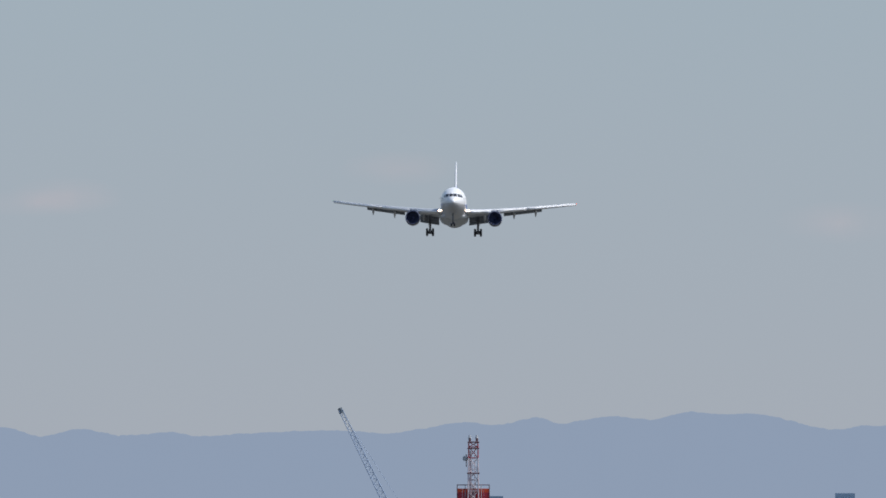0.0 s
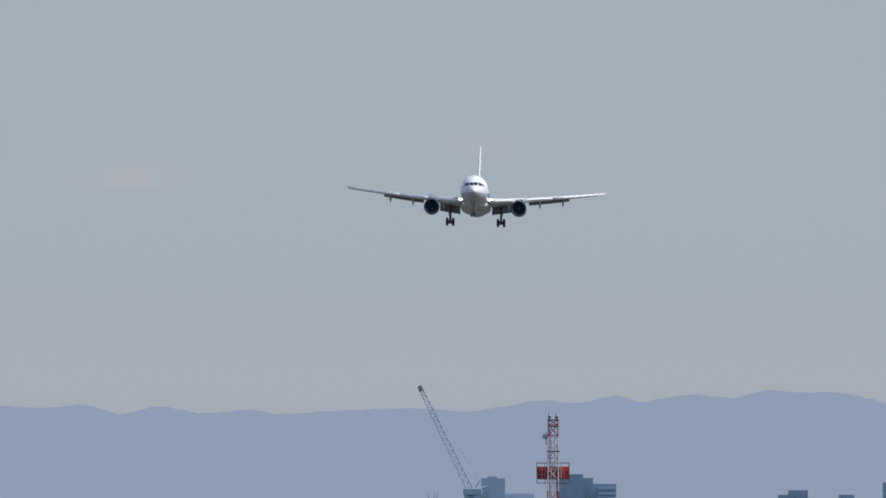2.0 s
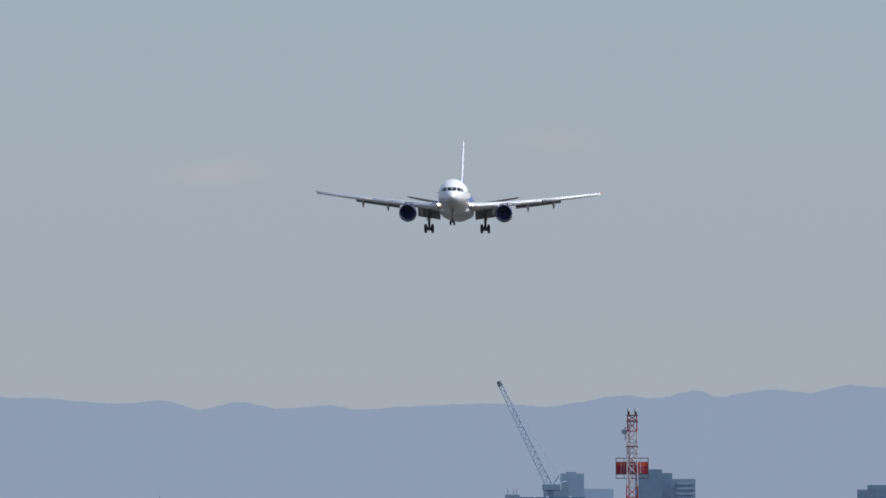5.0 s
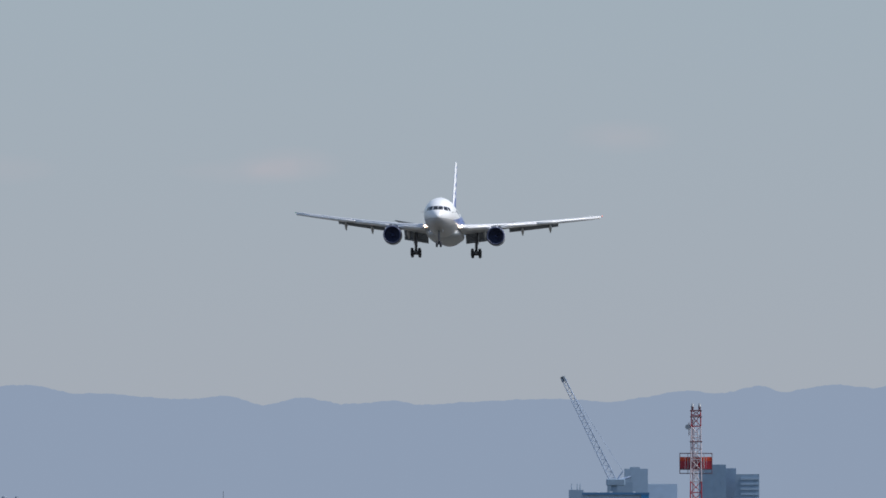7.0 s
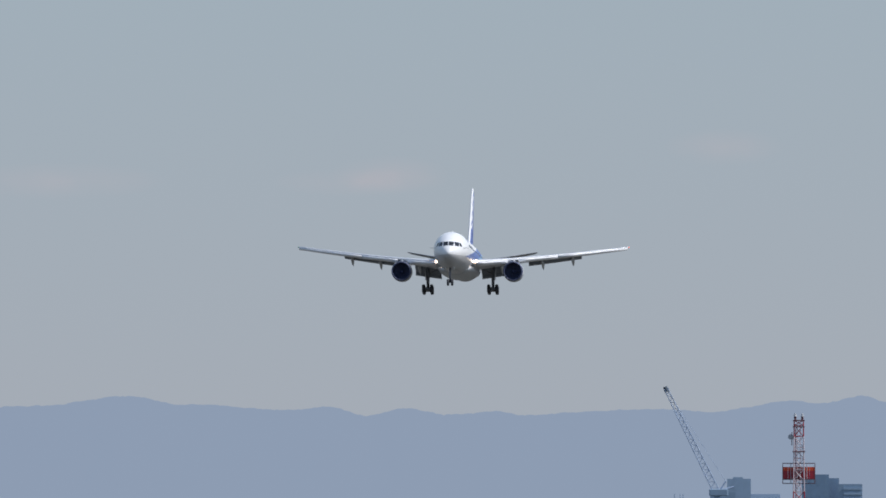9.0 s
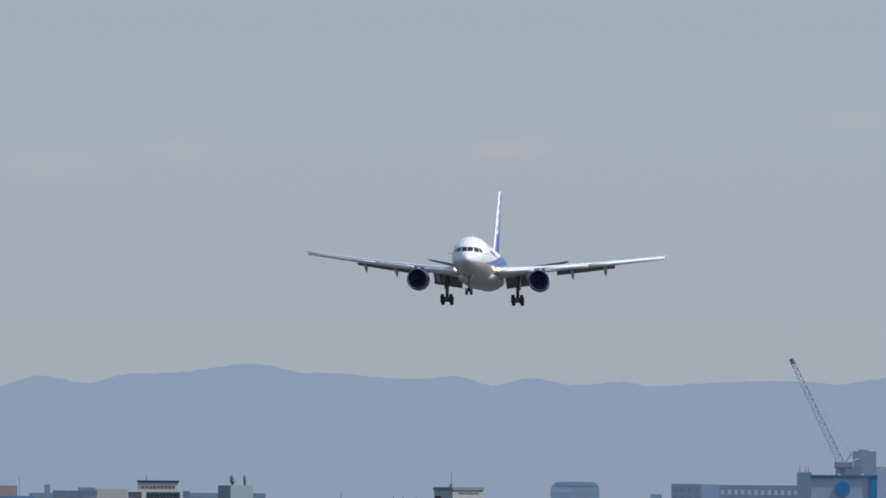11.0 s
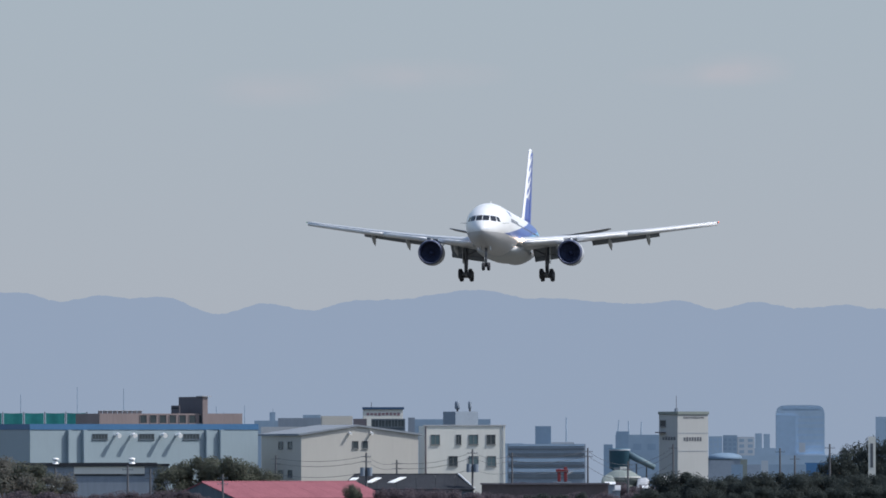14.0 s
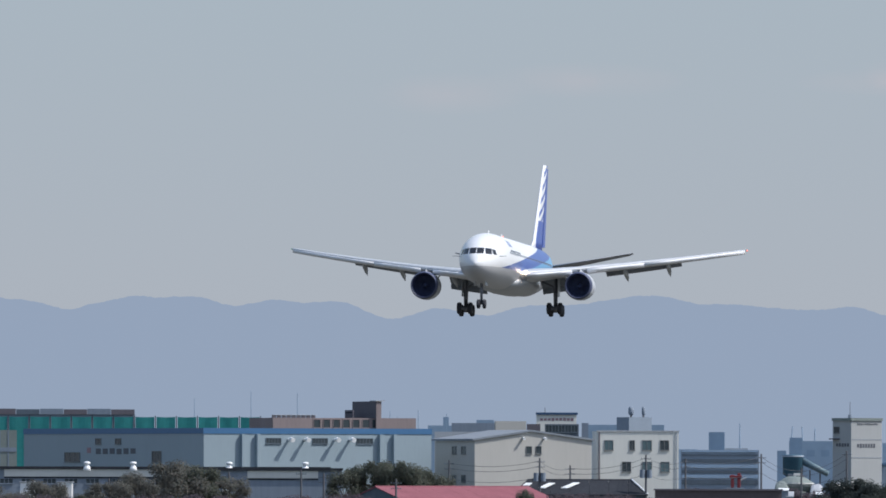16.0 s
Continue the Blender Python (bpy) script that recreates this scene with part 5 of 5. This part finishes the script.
def sheds():
    """Low sheds in front of the works."""
    def gable(name, label, b0, bc, b1, e_ridge, e_eave, d, depth, roof, wall, yaw=0.0, hip=0.0):
        s = Site(name, label, "shed", b0, bc, b1, d, yaw, depth, "yard sheds")
        depth = s.dep
        ze, zr = s.z(e_eave), s.z(e_ridge)
        bm = bmesh.new()
        prof = [(0, -0.3), (depth, -0.3), (depth, ze)] + ([] if hip else [(depth / 2, zr)]) + [(0, ze)]
        loft(bm, [[(x, y, z) for y, z in prof] for x in (0.2, s.w - 0.2)])
        part("wall", bm, wall, s.ob)
        kk = 0.5 / (depth / 2) * (zr - ze)
        for y0, y1 in ((-0.5, depth / 2), (depth + 0.5, depth / 2)):
            n = max(4, int(s.w / 3.0))
            for i in range(n):
                x0, x1 = s.w * i / n, s.w * (i + 1) / n - 0.03
                h0, h1 = (hip if i == 0 else 0), (hip if i == n - 1 else 0)
                bm = bmesh.new()
                a = [(x0, y0, ze - kk), (x1, y0, ze - kk), (x1 - h1, y1, zr), (x0 + h0, y1, zr)]
                loft(bm, [a, [(p[0], p[1], p[2] + 0.14) for p in a]])
                part("roof_sheet", bm, roof, s.ob)
        if hip:
            for xe, xi in ((0, hip), (s.w, s.w - hip)):
                bm = bmesh.new()
                a = [(xe, -0.5, ze - kk), (xe, depth + 0.5, ze - kk), (xi, depth / 2, zr)]
                loft(bm, [a, [(p[0], p[1], p[2] + 0.14) for p in a]])
                part("hip_end", bm, roof, s.ob)
        part("ridge_cap", rod(bmesh.new(), (hip, depth / 2, zr + 0.12), (s.w - hip, depth / 2, zr + 0.12), 0.14), roof, s.ob)
        return s

    r = gable("red_shed", "long shed with a faded red sheet roof and dark gable", 375, 486, 762, 837, 863.5, 1800, 11, "red_roof", "shed_wall", 38)
    for i in range(6):
        b = 500 + i * 38
        r.window(b, b + 14, 873, 879, "pane", "front", 1)
    k = gable("dark_shed", "dark-roofed shed with three bright skylights", 672, 672, 914, 824, 848, 1880, 12, "dark_roof", "shed_wall", 0, 2.5)
    for b0, b1, y0, y1 in ((692, 709, 3.1, 4.1), (720, 749, 2.0, 4.1), (760, 793, 2.0, 4.3)):
        ze, zr = k.z(848), k.z(824)
        z0, z1 = (ze + (zr - ze) * y / 6 + 0.2 for y in (y0, y1))
        a = [(k.x(b0), y0, z0), (k.x(b0 + 11), y0, z0), (k.x(b1), y1, z1), (k.x(b1 - 11), y1, z1)]
        part("skylight", loft(bmesh.new(), [a, [(p[0], p[1], p[2] + 0.12) for p in a]]), "skylight", k.ob, "bright skylight")
    part("verge", rod(bmesh.new(), (k.w - 2.5, 5.6, k.z(824) + 0.2), (k.w, -0.5, k.z(850) + 0.2), 0.13), "bare", k.ob, "white verge")
    f = Site("brown_shed", "long low shed with a dull brown flat roof", "shed", 926, 926, 1150, 1850, 0, 10, "yard sheds")
    f.body(839, "brown_shed", "brown_shed", 0.2)
    f.slab("roof_edge", "dark_brick", -0.2, f.w + 0.2, f.z(841), f.z(838), 0.3, 0.3, "front", "brown roof edge")
    # flat dark-edged stores in front of the warehouse
    for b0, b1, e, d, f0, f1 in ((-320, 350, 802, 1900, -225, 60), (120, 372, 804, 1880, 205, 330)):
        s = Site("flat_store", "long low store with a dark roof edge and pale fascia", "shed", b0, b0, b1, d, 0, 14, "yard sheds")
        s.body(e, "grey_wall")
        s.slab("roof_edge", "dark_roof", -0.2, s.w + 0.2, s.z(e + 3), s.z(e - 1), 0.5, 0.3, "front", "dark roof edge")
        s.slab("white_fascia", "white_wall", s.x(f0), s.x(f1), s.z(e + 17), s.z(e + 4), 0.2, 0, "front", "pale fascia")
        # dark strip laid on the wall as the fascia's shade
        s.slab("fascia_shade_strip", "dark_roof", s.x(f0), s.x(f1), s.z(e + 20), s.z(e + 17.5), 0.1, 0, "front", "dark strip standing for the shade under the fascia")
        for i in range(int((b1 - b0) / 38)):
            b = b0 + 12 + i * 38
            if b < f0 - 24 or (b0 < 0 and b < f1):
                s.window(b, b + 22, e + 21, e + 29, "pane", "front", 2, "grey_wall")
    for b in (-81, 1, 171, 306):
        x, y = spot(b, 1895)
        v = thing("roof_ventilator", "white mushroom ventilator on a low roof", "ventilator", "roof ventilators", pose(x, y + 3, lift(803, 1895) - 0.5))
        n = 14

        def turned(prof):
            return loft(bmesh.new(), [[(q * math.cos(2 * math.pi * i / n), q * math.sin(2 * math.pi * i / n), z) for i in range(n)] for z, q in prof])
        part("base", turned(((0, 0.65), (0.6, 0.5), (0.75, 0.32), (1.0, 0.32))), "bare", v, "", True)
        part("cowl", turned(((0.95, 0.26), (1.05, 0.5), (1.28, 0.54), (1.42, 0.38), (1.48, 0.08))), "bare", v, "", True)
    # small pale vehicles and huts among the trees
    for b, e, w, m in ((-185, 828, 12, "bare"), (-118, 828, 13, "bare"), (-180, 845, 7, "white_wall"), (165, 826, 5, "bare"), (297, 860, 6, "bare"), (335, 868, 9, "trim"), (830, 869, 4, "bare"), (745, 878, 12, "shed_wall"), (970, 878, 10, "shed_wall")):
        x, y = spot(b, 1770)
        ww = w * 1770 / RAD
        h = thing("yard_hut", "small pale hut with a flat lid roof", "hut", "yard huts", pose(x, y, 0))
        part("wall", box(bmesh.new(), -ww, ww, 0, 2, -0.1, lift(e, 1770) - 0.15, 0.05), m, h)
        part("lid", box(bmesh.new(), -ww - 0.15, ww + 0.15, -0.2, 2.2, lift(e, 1770) - 0.15, lift(e, 1770), 0.03), "trim", h)


def street_poles():
    tops = []
    for b, e, d in ((340, 812, 1840), (562, 788, 1900), (722, 784, 1880), (776, 797, 1920), (910, 778, 1880), (980, 784, 1950), (1114, 776, 1960), (1185, 800, 1990), (1265, 770, 1990), (1454, 777, 1950), (1542, 770, 1850), (1480, 790, 2000), (-40, 822, 1780), (172, 810, 1780), (300, 806, 1790), (468, 822, 1780)):
        x, y = spot(b, d)
        z = lift(e, d)
        t = thing("utility_pole", "grey concrete utility pole with crossarms", "pole", "utility poles", pose(x, y, 0))
        part("shaft", rod(bmesh.new(), (0, 0, 0), (0, 0, z), 0.2, 0.13), "pole", t)
        for dz in (0.6, 1.4) if b < 1250 else (0.6,):
            part("crossarm", box(bmesh.new(), -0.8, 0.8, -0.05, 0.05, z - dz - 0.07, z - dz), "pole", t)
            for sx in (-0.7, -0.3, 0.3, 0.7):
                part("insulator", rod(bmesh.new(), (sx, 0, z - dz), (sx, 0, z - dz + 0.16), 0.045), "grey_wall", t)
        if b in (722, 910):
            for sx in (-0.55, 0.55):
                part("transformer", rod(bmesh.new(), (sx, -0.1, z - 3.6), (sx, -0.1, z - 2.3), 0.4, 0.4, 12), "grey_wall", t, "grey drum transformer")
        tops.append((b, Vector((x, y, z))))
    line = [v for b, v in sorted(tops, key=lambda q: q[0]) if 500 < b < 1280]
    for dz in (0.5, 1.3, 3.0):
        bm = bmesh.new()
        for p, q in zip(line, line[1:]):
            pts = [p.lerp(q, k / 6) - Vector((0, 0, dz + 0.7 * 4 * (k / 6) * (1 - k / 6))) for k in range(7)]
            for a, c in zip(pts, pts[1:]):
                rod(bm, a, c, 0.03, 0.03, 4)
        tagged(part("overhead_wire", bm, "pole"), "thin dark overhead wires slung between poles", "wire", "overhead wires")


def tree_parts(seed, h, spread, leaf, dense, clump):
    """One tree at the origin: trunk with limbs, and a crown of many small leaf clumps."""
    rnd = random.Random(seed)
    bm = bmesh.new()
    lean = Vector((rnd.uniform(-0.3, 0.3), rnd.uniform(-0.3, 0.3), h * 0.55))
    rod(bm, (0, 0, -0.3), lean, h * 0.035, h * 0.016, 8)
    tips = []
    for i in range(9):
        a = rnd.uniform(0, 2 * math.pi)
        k = rnd.uniform(0.35, 1.0)
        p = lean * k
        q = Vector((math.cos(a) * spread * rnd.uniform(0.4, 0.85), math.sin(a) * spread * rnd.uniform(0.4, 0.85), h * rnd.uniform(0.45, 0.9)))
        rod(bm, p, q, h * 0.014, h * 0.004, 5)
        tips.append(q)
    tips.append(Vector((lean.x, lean.y, h * 0.88)))
    trunk = bm
    verts, faces = [], []
    for t in tips:
        rad = spread * rnd.uniform(0.32, 0.55)
        for _ in range(dense):
            u = Vector((rnd.gauss(0, 1), rnd.gauss(0, 1), rnd.gauss(0, 0.8)))
            u = u.normalized() * rad * rnd.random() ** 0.45
            c = t + u
            if c.z < h * 0.12:
                continue
            s = clump * rnd.uniform(0.5, 1.3)
            n = (u.normalized() + Vector((rnd.gauss(0, 0.4), rnd.gauss(0, 0.4), 0.35 + rnd.gauss(0, 0.4)))).normalized()
            a = n.orthogonal().normalized() * s
            b = n.cross(a).normalized() * s * 0.6
            i0 = len(verts)
            verts += [c - a, c + b * 0.9 + n * s * 0.25, c + a, c - b]
            faces += [(i0, i0 + 1, i0 + 2), (i0, i0 + 2, i0 + 3)]
    me = bpy.data.meshes.new("crown")
    me.from_pydata([tuple(v) for v in verts], [], faces)
    me.materials.append(M[leaf])
    return trunk, me


TALL = {}


def make_tree(seed, h, spread, leaf, dense, clump, label, group):
    trunk, me = tree_parts(seed, h, spread, leaf, dense, clump)
    t = thing("tree", label, "tree", group, pose(0, 0, 0))
    part("trunk", trunk, "bark", t)
    c = new("crown", me)
    c.parent = t
    TALL[t.name] = max(v.co.z for v in me.vertices)
    return t


def greenery():
    rnd = random.Random(7)
    kinds = {
        "oak": [make_tree(10 + i, 8.0, 3.3, "leaf_green", 520, 0.19, "dark evergreen tree with a dense uneven crown", "evergreen trees") for i in range(3)],
        "dry": [make_tree(20 + i, 7.5, 3.0, "leaf_brown", 430, 0.17, "brownish winter tree with a thin crown", "winter trees") for i in range(3)],
        "dark": [make_tree(30 + i, 7.0, 3.2, "leaf_dark", 520, 0.19, "dark green tree in a close row", "row trees") for i in range(3)],
        "bush": [make_tree(40 + i, 4.5, 2.6, "leaf_red", 360, 0.15, "reddish bare shrub beside the field", "shrubs") for i in range(3)],
    }
    used = {}

    def plant(kind, b, e_top, d, wide=1.0):
        x, y = spot(b, d)
        i = rnd.randrange(3)
        src = kinds[kind][i]
        k = max(0.25, lift(e_top, d) / TALL[src.name])
        m = pose(x, y, 0, 0, 0, rnd.uniform(0, 360))
        t = src if (kind, i) not in used else copy_thing(src, m)
        used[kind, i] = 1
        t.matrix_basis = m
        t.scale = (k * wide, k * wide, k)

    for b in range(-330, 196, 34):
        e = 800 + 14 * math.sin(b * 0.05) + rnd.uniform(-6, 10)
        if b < -20:
            e += 32
        plant("dry" if rnd.random() < 0.65 else "oak", b + rnd.uniform(-8, 8), e if b < 150 else e + 4, 1760 + rnd.uniform(-25, 25), 1.15)
    for b in range(-320, 240, 40):
        plant("bush", b + rnd.uniform(-8, 8), 856 + rnd.uniform(-10, 10), 1690, 1.4)
    for b, e in ((378, 806), (400, 796), (425, 788), (450, 787), (478, 788), (502, 794), (525, 806), (545, 815)):
        plant("oak", b, e, 1870 + rnd.uniform(-15, 15), 0.95)
    for b in range(230, 470, 30):
        plant("bush", b, 852 + rnd.uniform(-6, 8), 1720, 1.3)
    plant("oak", 696, 838, 1740, 0.75)
    for b in range(760, 1250, 20):
        plant("bush", b + rnd.uniform(-6, 6), (845 if b < 915 else 857) + rnd.uniform(-5, 8), 1740 + rnd.uniform(-20, 20), 1.3)
    for b in range(1000, 1250, 26):
        plant("dark", b + rnd.uniform(-6, 6), 858 + rnd.uniform(-6, 6), 1680, 0.9)
    for b in range(470, 1250, 22):
        plant("dark" if rnd.random() < 0.5 else "bush", b + rnd.uniform(-6, 6), 874 + rnd.uniform(-5, 6), 1640, 1.3)
    for b in range(1236, 1800, 24):
        plant("dark", b + rnd.uniform(-8, 8), 822 + rnd.uniform(-7, 7), 1720 + rnd.uniform(-25, 25), 1.1)
    for b in range(1230, 1800, 28):
        plant("dark", b + rnd.uniform(-8, 8), 848 + rnd.uniform(-5, 7), 1660, 1.2)
    for b in range(1545, 1960, 26):
        e = 742 + 46 * max(0.0, (1645 - b) / 90) ** 1.2
        plant("dark", b + rnd.uniform(-6, 6), e + rnd.uniform(-3, 10), 1950 + rnd.uniform(-30, 30), 0.75)
    for b in range(-330, 2000, 60):
        plant("bush", b + rnd.uniform(-14, 14), 838 + rnd.uniform(-4, 6), 2035 + rnd.uniform(-12, 12), 1.2)


near_works()
mid_town()
crane()
light_mast()
sheds()
street_poles()
greenery()


# ---- what moves ----
def motions():
    walk(airliner, [(t, pose(x, y, z, rx, ry, rz)) for t, x, y, z, rx, ry, rz in (
        (0, 84.55, 2340.47, 82.16, -0.64, -3.32, -92.60),
        (0.5, 80.50, 2305.97, 80.40, -0.45, -3.15, -92.63),
        (1, 76.55, 2271.47, 78.60, -0.87, -3.19, -92.68),
        (1.5, 72.64, 2236.98, 76.91, -1.09, -3.33, -92.75),
        (2, 68.92, 2202.48, 75.86, -1.43, -2.87, -92.87),
        (2.5, 65.23, 2167.99, 74.92, -1.54, -2.10, -92.97),
        (3, 61.32, 2133.51, 74.05, -0.70, -1.54, -93.05),
        (3.5, 57.66, 2099.02, 73.21, 0.09, -1.72, -93.16),
        (6, 38.67, 1926.65, 63.82, -1.28, -2.37, -93.65),
        (6.5, 35.08, 1892.18, 61.88, -1.68, -2.70, -93.79),
        (7, 31.51, 1857.71, 59.83, -0.75, -2.82, -93.93),
        (7.5, 27.95, 1823.25, 58.24, 0.25, -2.68, -94.05),
        (8, 24.16, 1788.79, 56.22, 0.95, -2.42, -94.20),
        (8.5, 20.42, 1754.33, 54.49, 0.57, -2.21, -94.31),
        (9, 16.50, 1719.87, 52.59, -0.22, -2.03, -94.45),
        (9.2, 15.14, 1706.09, 51.73, -0.56, -2.20, -94.39),
        (11.3, -1.06, 1561.36, 42.78, -0.44, -2.55, -94.71),
        (11.5, -2.70, 1547.57, 41.87, -0.43, -2.80, -94.59),
        (12, -6.57, 1513.11, 39.86, -1.48, -2.97, -94.68),
        (12.5, -10.48, 1478.64, 38.20, -1.91, -3.03, -94.65),
        (13, -14.34, 1444.17, 36.67, -1.58, -2.84, -94.90),
        (13.5, -17.81, 1409.70, 35.47, -0.74, -2.64, -95.06),
        (14, -21.61, 1375.21, 34.27, -0.18, -2.37, -95.28),
        (14.5, -25.46, 1340.72, 33.28, -0.62, -1.93, -95.49),
        (15, -29.20, 1306.23, 32.14, -0.41, -1.62, -95.71),
        (15.5, -33.01, 1271.73, 30.78, 0.13, -1.45, -95.90),
        (16, -37.03, 1237.21, 29.09, -0.20, -1.39, -96.20),
    )])


motions()
